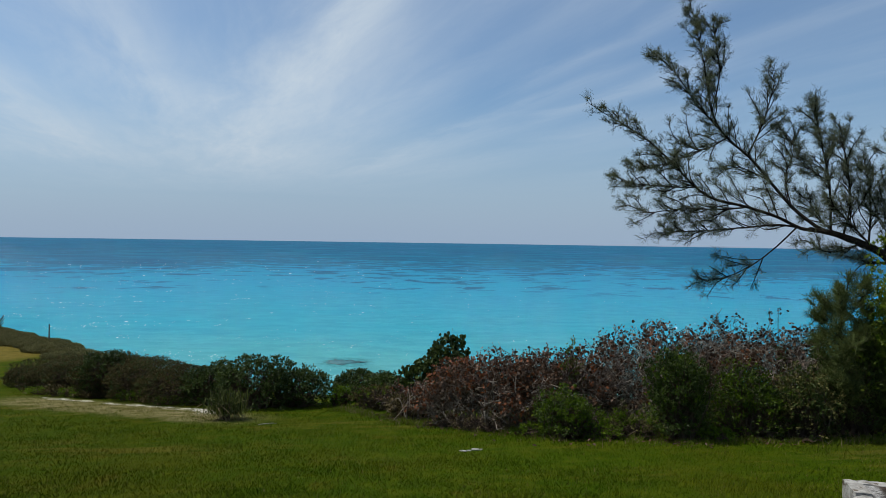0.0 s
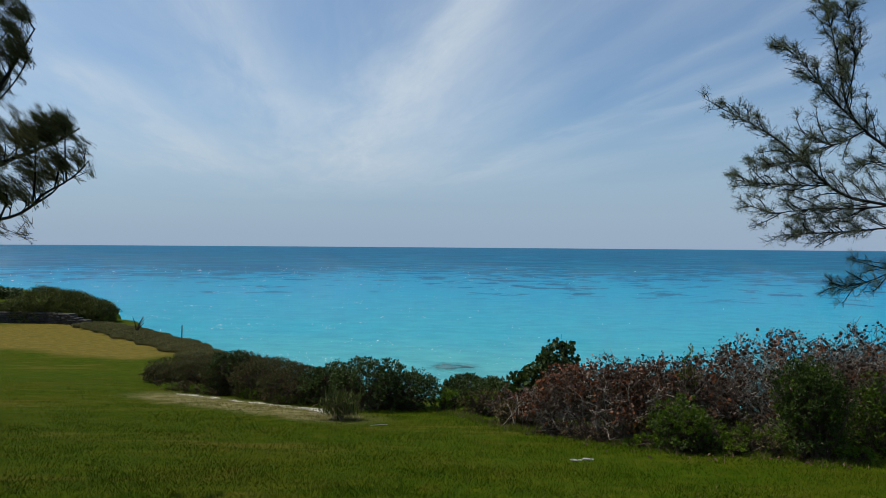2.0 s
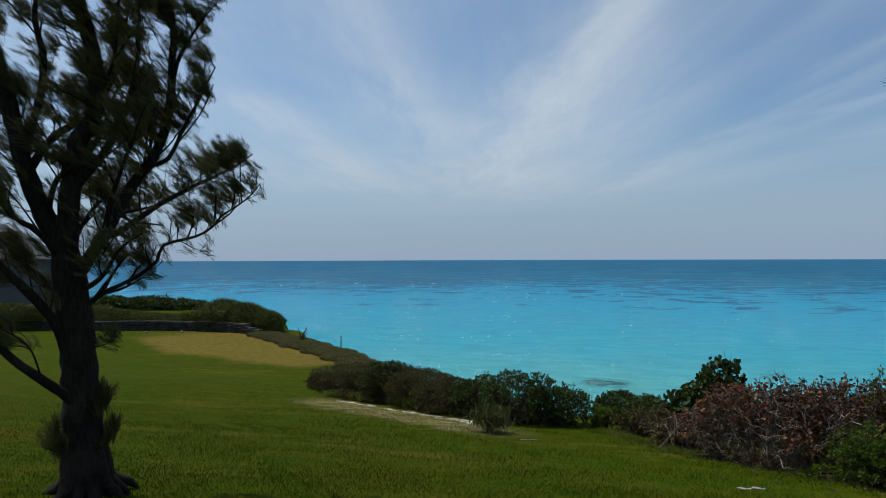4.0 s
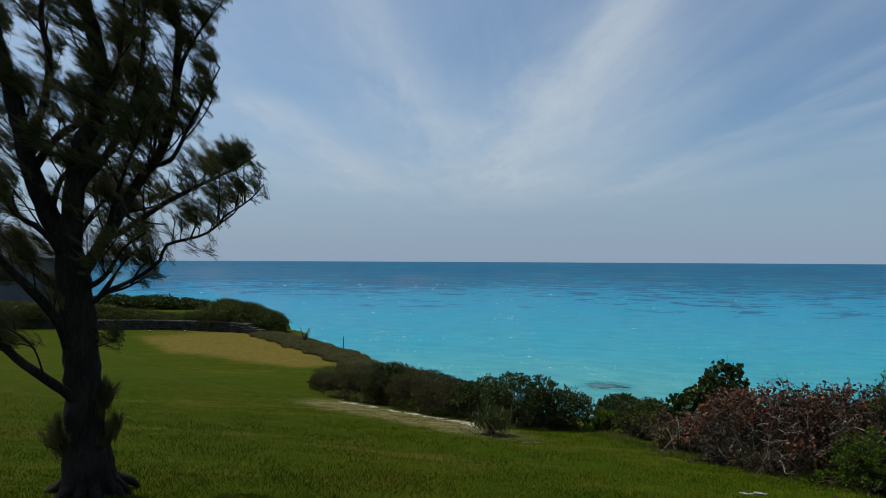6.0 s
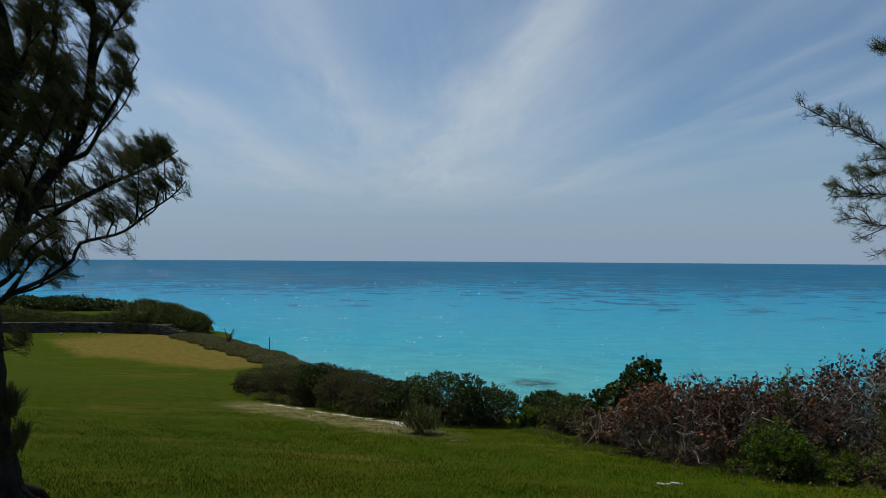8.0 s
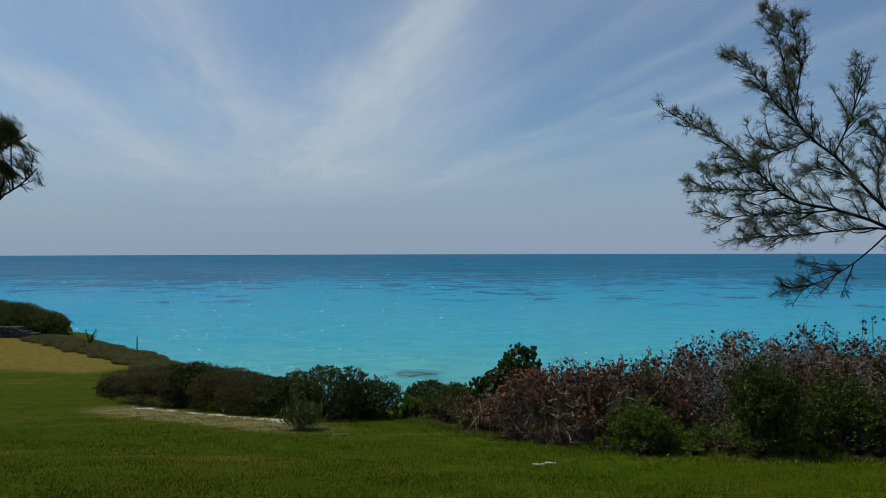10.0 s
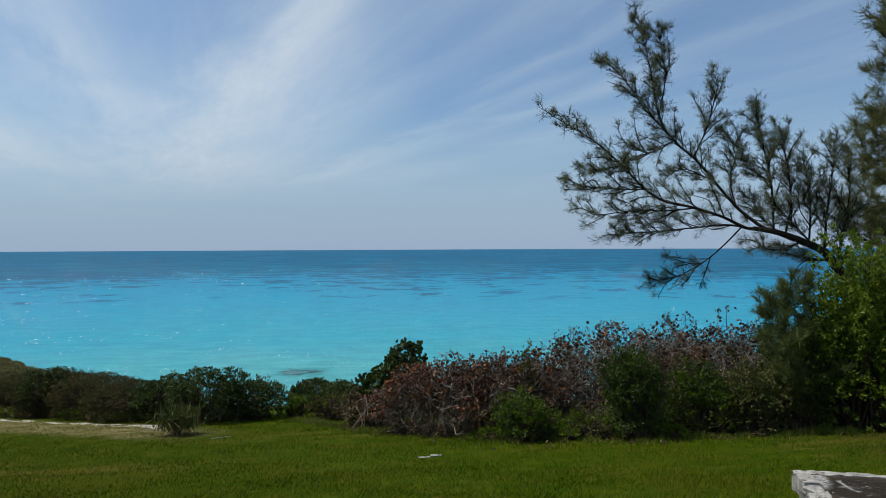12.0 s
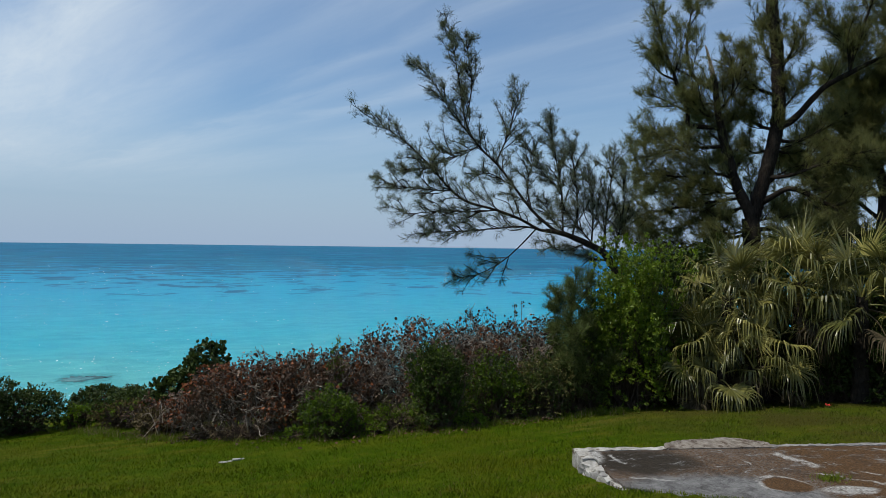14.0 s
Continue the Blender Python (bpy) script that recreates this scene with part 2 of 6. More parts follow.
def sea_material():
    m, n, shader = material("sea water")
    pos = n.node("ShaderNodeNewGeometry").outputs["Position"]
    x, y, z = n.split(pos)
    flat = n.join(x, y)
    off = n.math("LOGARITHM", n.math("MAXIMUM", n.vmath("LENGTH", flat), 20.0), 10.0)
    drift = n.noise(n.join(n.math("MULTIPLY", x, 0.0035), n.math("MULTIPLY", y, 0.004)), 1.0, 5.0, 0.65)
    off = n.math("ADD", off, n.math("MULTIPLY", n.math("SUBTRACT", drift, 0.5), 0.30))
    # the last stops go paler and greyer: distance haze put into the colour
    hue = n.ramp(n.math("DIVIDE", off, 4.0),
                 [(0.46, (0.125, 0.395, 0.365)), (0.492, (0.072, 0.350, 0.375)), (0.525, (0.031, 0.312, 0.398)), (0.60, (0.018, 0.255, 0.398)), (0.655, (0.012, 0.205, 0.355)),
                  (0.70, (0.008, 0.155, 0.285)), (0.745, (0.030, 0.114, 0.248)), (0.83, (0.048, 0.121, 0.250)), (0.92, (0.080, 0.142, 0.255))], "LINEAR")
    # dark reef showing through the shallows, more of it further out
    reef = n.noise(flat, 0.058, 6.0, 0.66, 0.3)
    reach = n.noise(flat, 0.006, 3.0, 0.5)
    far = n.span(off, 2.30, 2.85, 0.0, 0.20)
    mass = n.math("ADD", reef, n.math("MULTIPLY_ADD", n.math("SUBTRACT", reach, 0.5), 0.45, far))
    much = n.math("MULTIPLY", n.span(mass, 0.575, 0.63, 0.0, 0.92), n.span(off, 2.30, 2.40))
    hue = n.mix(much, hue, (0.010, 0.092, 0.175))
    # ripple shading put into the colour: darker faces, then long darker dashes
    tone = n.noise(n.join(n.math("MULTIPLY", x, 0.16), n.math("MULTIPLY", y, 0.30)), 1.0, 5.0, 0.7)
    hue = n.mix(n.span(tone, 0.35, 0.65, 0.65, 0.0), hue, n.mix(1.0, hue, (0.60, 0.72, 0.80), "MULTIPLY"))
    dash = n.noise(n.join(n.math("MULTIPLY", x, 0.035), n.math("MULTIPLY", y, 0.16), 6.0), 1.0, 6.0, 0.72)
    # the dashes weaken far out, as part of that haze
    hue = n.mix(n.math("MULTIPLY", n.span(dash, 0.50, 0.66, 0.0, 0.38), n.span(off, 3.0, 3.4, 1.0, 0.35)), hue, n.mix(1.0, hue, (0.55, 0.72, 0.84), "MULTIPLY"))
    # a flat reef under shallow water close to the shore, seen dimly
    rx, ry = n.math("SUBTRACT", x, -13.2), n.math("SUBTRACT", y, 91.5)
    ragged = n.math("MULTIPLY", n.math("SUBTRACT", n.noise(flat, 0.55, 6.0, 0.7), 0.5), 1.5)
    wide = n.math("SQRT", n.math("ADD", n.math("POWER", n.math("DIVIDE", rx, 3.6), 2.0), n.math("POWER", n.math("DIVIDE", ry, 4.0), 2.0)))
    bed = n.span(n.math("ADD", wide, ragged), 0.7, 1.15, 1.0, 0.0)
    hue = n.mix(n.math("MULTIPLY", bed, n.span(n.noise(flat, 1.1, 5.0, 0.7), 0.34, 0.6, 0.75, 0.25)), hue, (0.030, 0.150, 0.165))
    wide = n.math("SQRT", n.math("ADD", n.math("POWER", n.math("DIVIDE", n.math("SUBTRACT", rx, 3.4), 2.6), 2.0), n.math("POWER", n.math("DIVIDE", n.math("ADD", ry, 4.0), 3.0), 2.0)))
    hue = n.mix(n.span(n.math("ADD", wide, ragged), 0.6, 1.3, 0.35, 0.0), hue, (0.035, 0.190, 0.20))
    broad = n.noise(n.join(n.math("MULTIPLY", x, 0.012), n.math("MULTIPLY", y, 0.03)), 1.0, 4.0, 0.6)
    hue = n.mix(n.span(broad, 0.4, 0.7, 0.0, 0.30), hue, (0.006, 0.28, 0.40))
    shader = n.node("ShaderNodeBsdfDiffuse")
    shine = n.node("ShaderNodeBsdfGlossy")
    shine.inputs["Roughness"].default_value = 0.16
    both = n.node("ShaderNodeMixShader")
    both.inputs[0].default_value = 0.09
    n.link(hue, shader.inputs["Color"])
    n.link(shader.outputs[0], both.inputs[1])
    n.link(shine.outputs[0], both.inputs[2])
    for node in n.tree.nodes:
        if node.type == "OUTPUT_MATERIAL":
            n.link(both.outputs[0], node.inputs[0])
    chop = n.noise(n.join(n.math("MULTIPLY", x, 0.7), y), 1.1, 6.0, 0.7, 0.4)
    swell = n.noise(n.join(n.math("MULTIPLY", x, 0.06), n.math("MULTIPLY", y, 0.16)), 1.0, 3.0)
    waves = n.math("MULTIPLY_ADD", swell, 2.5, chop)
    bump(n, shader, waves, 0.6, 0.6)
    bump(n, shine, waves, 1.0, 1.1)
    return m


def mottled(name, dark, light, scale, rough=0.85, relief=0.4, depth=0.02, third=None):
    m, n, shader = material(name)
    pos = n.node("ShaderNodeNewGeometry").outputs["Position"]
    a, b = n.noise(pos, scale, 6.0, 0.65), n.noise(pos, scale * 7.0, 4.0, 0.6)
    col = n.mix(n.math("ADD", n.span(a, 0.3, 0.7, 0.0, 0.7), n.math("MULTIPLY", b, 0.4), clamp=True), dark, light)
    if third:
        col = n.mix(n.span(n.noise(pos, scale * 0.6, 5.0, 0.7), 0.52, 0.64), col, third)
    n.link(col, shader.inputs["Base Color"])
    shader.inputs["Roughness"].default_value = rough
    shader.inputs["Specular IOR Level"].default_value = 0.2
    bump(n, shader, n.math("MULTIPLY_ADD", b, 0.5, a), relief, depth)
    return m


def slab_material():
    """Concrete under brown litter, with dark stains, bare grey and lime patches."""
    m, n, shader = material("weathered concrete with litter")
    pos = n.node("ShaderNodeNewGeometry").outputs["Position"]
    x, y, z = n.split(pos)
    x, y = n.math("SUBTRACT", x, 4.19), n.math("SUBTRACT", y, 6.81)
    a = n.math("ADD", n.math("MULTIPLY", x, 0.968), n.math("MULTIPLY", y, -0.252))
    b = n.math("ADD", n.math("MULTIPLY", x, -0.252), n.math("MULTIPLY", y, -0.968))
    fine, mid = n.noise(pos, 70.0, 6.0, 0.7), n.noise(pos, 6.0, 8.0, 0.7, 0.5)
    wob = n.math("MULTIPLY", n.math("SUBTRACT", n.noise(pos, 2.6, 8.0, 0.70), 0.5), 1.3)
    grit = n.noise(n.join(n.math("MULTIPLY", a, 1.0), n.math("MULTIPLY", b, 2.2)), 26.0, 7.0, 0.75)
    litter = n.mix(n.span(fine, 0.35, 0.65), (0.034, 0.019, 0.009), (0.130, 0.073, 0.034))
    litter = n.mix(n.span(grit, 0.56, 0.68, 0.0, 0.6), litter, (0.17, 0.145, 0.12))
    litter = n.mix(n.span(mid, 0.34, 0.48, 0.6, 0.0), litter, (0.040, 0.030, 0.022))
    grey = n.mix(n.span(n.math("ADD", n.math("MULTIPLY", fine, 0.4), n.math("MULTIPLY", mid, 0.6)), 0.36, 0.62), (0.055, 0.052, 0.050), (0.20, 0.195, 0.19))
    dark = n.mix(n.span(fine, 0.3, 0.7), (0.010, 0.008, 0.006), (0.046, 0.038, 0.028))
    pale = n.mix(n.span(grit, 0.4, 0.62), (0.18, 0.172, 0.16), (0.47, 0.455, 0.425))

    def spot(ca, cb, ra, rb, edge, rough):
        far = n.math("SQRT", n.math("ADD", n.math("POWER", n.math("DIVIDE", n.math("SUBTRACT", a, ca), ra), 2.0), n.math("POWER", n.math("DIVIDE", n.math("SUBTRACT", b, cb), rb), 2.0)))
        return n.span(n.math("ADD", far, n.math("MULTIPLY", wob, rough)), 1.0 - edge, 1.0 + edge, 1.0, 0.0)

    def vein(a0, b0, a1, b1, half, rough=0.30):
        long = math.hypot(a1 - a0, b1 - b0)
        ca, sa = (a1 - a0) / long, (b1 - b0) / long
        p, q = n.math("SUBTRACT", a, (a0 + a1) / 2), n.math("SUBTRACT", b, (b0 + b1) / 2)
        run = n.math("ADD", n.math("MULTIPLY", p, ca), n.math("MULTIPLY", q, sa))
        off = n.math("ADD", n.math("SUBTRACT", n.math("MULTIPLY", q, ca), n.math("MULTIPLY", p, sa)), n.math("MULTIPLY", wob, rough))
        return n.math("MULTIPLY", n.span(n.math("ABSOLUTE", off), half * 0.2, half * 1.4, 1.0, 0.0), n.span(n.math("ABSOLUTE", run), long * 0.4, long * 0.55, 1.0, 0.0))

    # brown litter over most of it, grey and bare at the left front, black with mould at the left back
    mixed = n.mix(n.span(grit, 0.46, 0.60), litter, grey)
    col = n.mix(n.span(n.math("ADD", a, wob), 2.1, 2.6, 0.75, 0.0), litter, mixed)
    col = n.mix(spot(0.95, 1.65, 1.15, 0.75, 0.14, 0.5), col, grey)
    col = n.mix(n.math("MULTIPLY", spot(0.62, 0.46, 0.62, 0.42, 0.35, 0.6), 0.95), col, dark)
    lime = n.noise(n.join(n.math("MULTIPLY", a, 1.0), n.math("MULTIPLY", b, 2.4)), 3.4, 9.0, 0.75, 0.9)
    col = n.mix(n.span(lime, 0.55, 0.61, 0.0, 0.75), col, grey)
    col = n.mix(n.span(lime, 0.61, 0.66, 0.0, 0.8), col, pale)
    # pale veins and patches of lime
    broken = n.math("MULTIPLY", n.span(mid, 0.36, 0.50), n.span(grit, 0.32, 0.48, 0.3, 1.0))
    for va in ((1.80, 0.50, 1.80, 0.73, 0.022), (2.33, 0.24, 2.55, 0.75, 0.07), (2.38, 0.94, 2.95, 1.27, 0.022), (2.5, 0.66, 2.62, 0.76, 0.02), (2.9, 0.9, 3.3, 1.25, 0.02), (0.35, 0.20, 0.45, 0.52, 0.03), (0.30, 0.95, 0.75, 1.05, 0.03)):
        col = n.mix(n.math("MULTIPLY", vein(*va), broken), col, pale)
    col = n.mix(n.math("MULTIPLY", spot(2.40, 1.43, 0.26, 0.11, 0.25, 1.3), broken), col, pale)
    col = n.mix(n.math("MULTIPLY", spot(0.10, 0.20, 0.16, 0.26, 0.25, 0.7), broken), col, pale)
    # a brown round patch inside a thin pale ring
    col = n.mix(n.math("MULTIPLY", spot(1.83, 1.22, 0.28, 0.23, 0.08, 0.75), broken), col, pale)
    col = n.mix(spot(1.85, 1.25, 0.25, 0.21, 0.10, 0.75), col, litter)
    n.link(col, shader.inputs["Base Color"])
    shader.inputs["Roughness"].default_value = 0.92
    shader.inputs["Specular IOR Level"].default_value = 0.1
    bump(n, shader, n.math("MULTIPLY_ADD", mid, 1.2, fine), 0.8, 0.02)
    return m


LAWN, SEA = ground_material(), sea_material()
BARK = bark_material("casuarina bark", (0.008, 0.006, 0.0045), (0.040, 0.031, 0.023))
PALE_WOOD = bark_material("grey dead wood", (0.028, 0.020, 0.015), (0.47, 0.395, 0.315), 2.0)
TWIG = bark_material("brown twig", (0.036, 0.025, 0.017), (0.115, 0.083, 0.058), 2.0)
NEEDLE = leaf_material("casuarina needles", (0.052, 0.062, 0.022), (0.215, 0.215, 0.075), 0.6, 0.45, 0.12)
NEEDLE_GREY = leaf_material("grey green casuarina needles", (0.046, 0.058, 0.034), (0.190, 0.210, 0.120), 0.6, 0.40, 0.15)
# darker needles for the near tree, its backlit shade put into the colour
NEEDLE_SHADE = leaf_material("shaded casuarina needles", (0.026, 0.030, 0.012), (0.135, 0.130, 0.046), 0.6, 0.30, 0.10)
DEEP = leaf_material("deep green leaf", (0.014, 0.026, 0.006), (0.066, 0.094, 0.019), 0.5, 0.2, 0.14)
FRESH = leaf_material("fresh green leaf", (0.028, 0.058, 0.004), (0.120, 0.185, 0.012), 0.45, 0.48, 0.15)
SCRUB = leaf_material("scrub leaf", (0.030, 0.025, 0.010), (0.120, 0.096, 0.038), 0.75, 0.2, 0.05)
OLIVE = leaf_material("olive scrub leaf", (0.055, 0.058, 0.017), (0.165, 0.150, 0.052), 0.6, 0.2, 0.1)
BANK = leaf_material("pale olive scrub leaf", (0.070, 0.070, 0.024), (0.205, 0.188, 0.076), 0.65, 0.2, 0.08)
BRIGHT = leaf_material("bright green leaf", (0.045, 0.090, 0.005), (0.190, 0.270, 0.018), 0.42, 0.45, 0.15)
SUNNY = leaf_material("sunny broad leaf", (0.050, 0.094, 0.010), (0.200, 0.258, 0.034), 0.4, 0.5, 0.2)
HEDGE = leaf_material("hedge leaf", (0.026, 0.038, 0.008), (0.108, 0.120, 0.027), 0.55, 0.25, 0.12)
DEAD = leaf_material("withered leaf", (0.013, 0.008, 0.004), (0.108, 0.054, 0.027), 0.5, 0.25, 0.25)
BLEACHED = leaf_material("bleached tan leaf", (0.060, 0.036, 0.024), (0.300, 0.205, 0.145), 0.6, 0.25, 0.2)
RUST = leaf_material("rust red leaf", (0.080, 0.024, 0.009), (0.300, 0.105, 0.042), 0.55, 0.3, 0.2)
FROND = leaf_material("palm leaf", (0.020, 0.032, 0.006), (0.325, 0.292, 0.082), 0.33, 0.22, 0.5, own=True)
FROND_DRY = leaf_material("dry palm leaf", (0.026, 0.020, 0.011), (0.125, 0.098, 0.056), 0.7, 0.2, 0.1)
BLADE = blade_material()
LONG_GRASS = leaf_material("long grass", (0.050, 0.085, 0.004), (0.150, 0.190, 0.020), 0.6, 0.3, 0.05)
STRAW = leaf_material("straw", (0.12, 0.085, 0.035), (0.26, 0.20, 0.10), 0.7, 0.2)
CONCRETE = slab_material()
LIME = mottled("lime washed edge", (0.13, 0.118, 0.098), (0.46, 0.44, 0.40), 11.0, third=(0.10, 0.072, 0.048))
RAISED = mottled("weathered lime top", (0.070, 0.052, 0.038), (0.265, 0.235, 0.198), 13.0, third=(0.060, 0.040, 0.027))
GREYCRETE = mottled("grey concrete", (0.10, 0.094, 0.084), (0.27, 0.258, 0.24), 9.0)
LIMESTONE = mottled("pale limestone", (0.13, 0.12, 0.10), (0.40, 0.385, 0.35), 22.0)
FIELDSTONE = mottled("grey field stone", (0.014, 0.013, 0.012), (0.070, 0.065, 0.058), 2.5, third=(0.02, 0.018, 0.016))
REEF = mottled("wet reef rock", (0.010, 0.050, 0.058), (0.040, 0.115, 0.125), 0.8, 0.5, 0.6, 0.2)
# white of foam, also worn by the flecks that stand for sun glints
FOAM_GLINT = mottled("sea foam and glint", (0.82, 0.84, 0.85), (0.92, 0.93, 0.93), 3.0, 0.4)
# house colours set low: its shade and haze are put into them
GREY_ROOF = mottled("shaded lime roof", (0.060, 0.066, 0.070), (0.090, 0.096, 0.100), 0.6, 0.9, 0.1)
WHITEWASH = mottled("shaded white lime wash", (0.080, 0.088, 0.094), (0.115, 0.123, 0.130), 0.7, 0.8, 0.1)
POST = mottled("weathered post", (0.06, 0.055, 0.05), (0.14, 0.13, 0.115), 8.0)


# ---------------------------------------------------------------- mesh helpers
class Shape:
    """Collects vertices and faces for one mesh."""

    def __init__(self):
        self.verts, self.faces, self.count = [], [], 0

    def add(self, verts, faces):
        verts, faces = np.asarray(verts, float).reshape(-1, 3), np.asarray(faces, int)
        self.verts.append(verts)
        self.faces.append(faces + self.count)
        self.count += len(verts)
        return self

    def mesh(self, name, mat, smooth=False):
        me = bpy.data.meshes.new(name)
        co = np.concatenate(self.verts)
        sizes = np.concatenate([np.full(len(f), f.shape[1]) for f in self.faces])
        loops = np.concatenate([f.ravel() for f in self.faces])
        me.vertices.add(len(co))
        me.vertices.foreach_set("co", co.ravel())
        me.loops.add(len(loops))
        me.loops.foreach_set("vertex_index", loops)
        me.polygons.add(len(sizes))
        me.polygons.foreach_set("loop_start", np.concatenate([[0], np.cumsum(sizes)[:-1]]))
        me.polygons.foreach_set("use_smooth", np.full(len(sizes), smooth))
        me.update(calc_edges=True)
        me.validate()
        me.materials.append(mat)
        return me


def part(name, shape, mat, parent=None, label="", smooth=False):
    """One mesh object, under a thing or a part if a parent is given."""
    ob = new(name, shape.mesh(name, mat, smooth))
    if parent:
        ob.parent = parent
    return tagged(ob, label)


def thing(name, label, category, group="", kind="", at=None):
    ob = new(name)
    if at is not None:
        ob.location = at
    return tagged(ob, label, category, group, kind)


def unit(v):
    v = np.asarray(v, float)
    return v / np.maximum(np.linalg.norm(v, axis=-1, keepdims=True), 1e-9)


def smooth_line(points, step):
    """A Catmull-Rom curve through the points, sampled about every step metres."""
    p = np.asarray(points, float)
    p = np.vstack([2 * p[0] - p[1], p, 2 * p[-1] - p[-2]])
    out = []
    for a, b, c, d in zip(p[:-3], p[1:-2], p[2:-1], p[3:]):
        k = max(2, int(np.linalg.norm(c - b) / step) + 1)
        t = np.linspace(0, 1, k, endpoint=False)[:, None]
        out.append(0.5 * (2 * b + (c - a) * t + (2 * a - 5 * b + 4 * c - d) * t ** 2 + (3 * b - a - 3 * c + d) * t ** 3))
    return np.vstack(out + [p[-2:-1]])


def tube(shape, line, radii, sides=6, rough=0.0, rng=None):
    line = np.asarray(line, float)
    radii = np.interp(np.linspace(0, 1, len(line)), np.linspace(0, 1, len(radii)), radii)
    tangent = unit(np.gradient(line, axis=0))
    s = np.empty_like(tangent)
    last = np.array([1.0, 0.0, 0.0]) if abs(tangent[0, 2]) > 0.5 else np.array([0.0, 0.0, 1.0])
    for k, t in enumerate(tangent):
        last = last - t * np.dot(last, t)
        last = last / max(np.linalg.norm(last), 1e-9)
        s[k] = last
    q = np.cross(tangent, s)
    a = np.linspace(0, 2 * np.pi, sides, endpoint=False)
    r = radii[:, None] * np.ones(sides)
    if rough and rng is not None:
        r = r * (1 + rough * rng.standard_normal(r.shape))
    ring = line[:, None] + r[..., None] * (np.cos(a)[None, :, None] * s[:, None] + np.sin(a)[None, :, None] * q[:, None])
    i = (np.arange(len(line) - 1)[:, None] * sides + np.arange(sides)).ravel()
    j = (np.arange(len(line) - 1)[:, None] * sides + (np.arange(sides) + 1) % sides).ravel()
    shape.add(ring.reshape(-1, 3), np.stack([i, j, j + sides, i + sides], -1))
    return shape


def sticks(shape, a, b, ra, rb):
    """Many thin straight three-sided sticks from a to b."""
    d = unit(b - a)
    s = unit(np.cross(d, np.where(np.abs(d[:, 2:]) > 0.9, [[1.0, 0, 0]], [[0, 0, 1.0]])))
    q = np.cross(d, s)
    v = []
    for end, r in ((a, ra), (b, rb)):
        for k in range(3):
            ang = 2 * np.pi * k / 3
            v.append(end + np.reshape(r, (-1, 1)) * (math.cos(ang) * s + math.sin(ang) * q))
    v = np.stack(v, 1)
    base = np.arange(len(a))[:, None] * 6
    f = np.concatenate([base + np.array([[k, (k + 1) % 3, (k + 1) % 3 + 3, k + 3]]) for k in range(3)])
    return shape.add(v.reshape(-1, 3), f)


def blades(shape, root, way, width, side=None, rng=None):
    """Many needles or grass blades: one slim triangle each."""
    s = unit(np.cross(way, rng.standard_normal(way.shape))) if side is None else side
    h = s * np.reshape(width, (-1, 1)) * 0.5
    v = np.stack([root - h, root + h, root + way], 1)
    return shape.add(v.reshape(-1, 3), np.arange(len(root) * 3).reshape(-1, 3))


def leaves(shape, root, way, normal, width, round_leaf=False):
    """Many leaves with a fold along the middle; way is each leaf's length and direction."""
    s = unit(np.cross(way, normal)) * np.reshape(width, (-1, 1)) * 0.5
    nn = unit(np.cross(s, way))
    w2 = np.reshape(width, (-1, 1))
    if round_leaf:
        v = np.stack([root, root + way * 0.25 + s * 0.85 + nn * w2 * 0.1, root + way * 0.7 + s * 0.9 + nn * w2 * 0.12, root + way,
                      root + way * 0.7 - s * 0.9 + nn * w2 * 0.12, root + way * 0.25 - s * 0.85 + nn * w2 * 0.1], 1)
        base = np.arange(len(root))[:, None] * 6
        return shape.add(v.reshape(-1, 3), np.concatenate([base + np.array([[0, 1, 2, 3]]), base + np.array([[0, 3, 4, 5]])]))
    v = np.stack([root, root + way * 0.45 + s + nn * w2 * 0.12, root + way, root + way * 0.45 - s + nn * w2 * 0.12], 1)
    base = np.arange(len(root))[:, None] * 4
    return shape.add(v.reshape(-1, 3), np.concatenate([base + np.array([[0, 1, 2]]), base + np.array([[0, 2, 3]])]))


def along_way(az, el, d):
    """The point d metres off (over the ground) at a bearing and a height angle from the standpoint."""
    return np.array(EYE) + d * np.array([-math.sin(radians(az)), math.cos(radians(az)), math.tan(radians(el))])


# ---------------------------------------------------------------- ground and sea
def edge_of_bluff(x):
    x = np.asarray(x, float)
    return 19.3 + 0.6 * np.sin(x * 0.9) + np.where(x < -5, np.minimum(-5 - x, 62.0) * 1.04, 0.0)


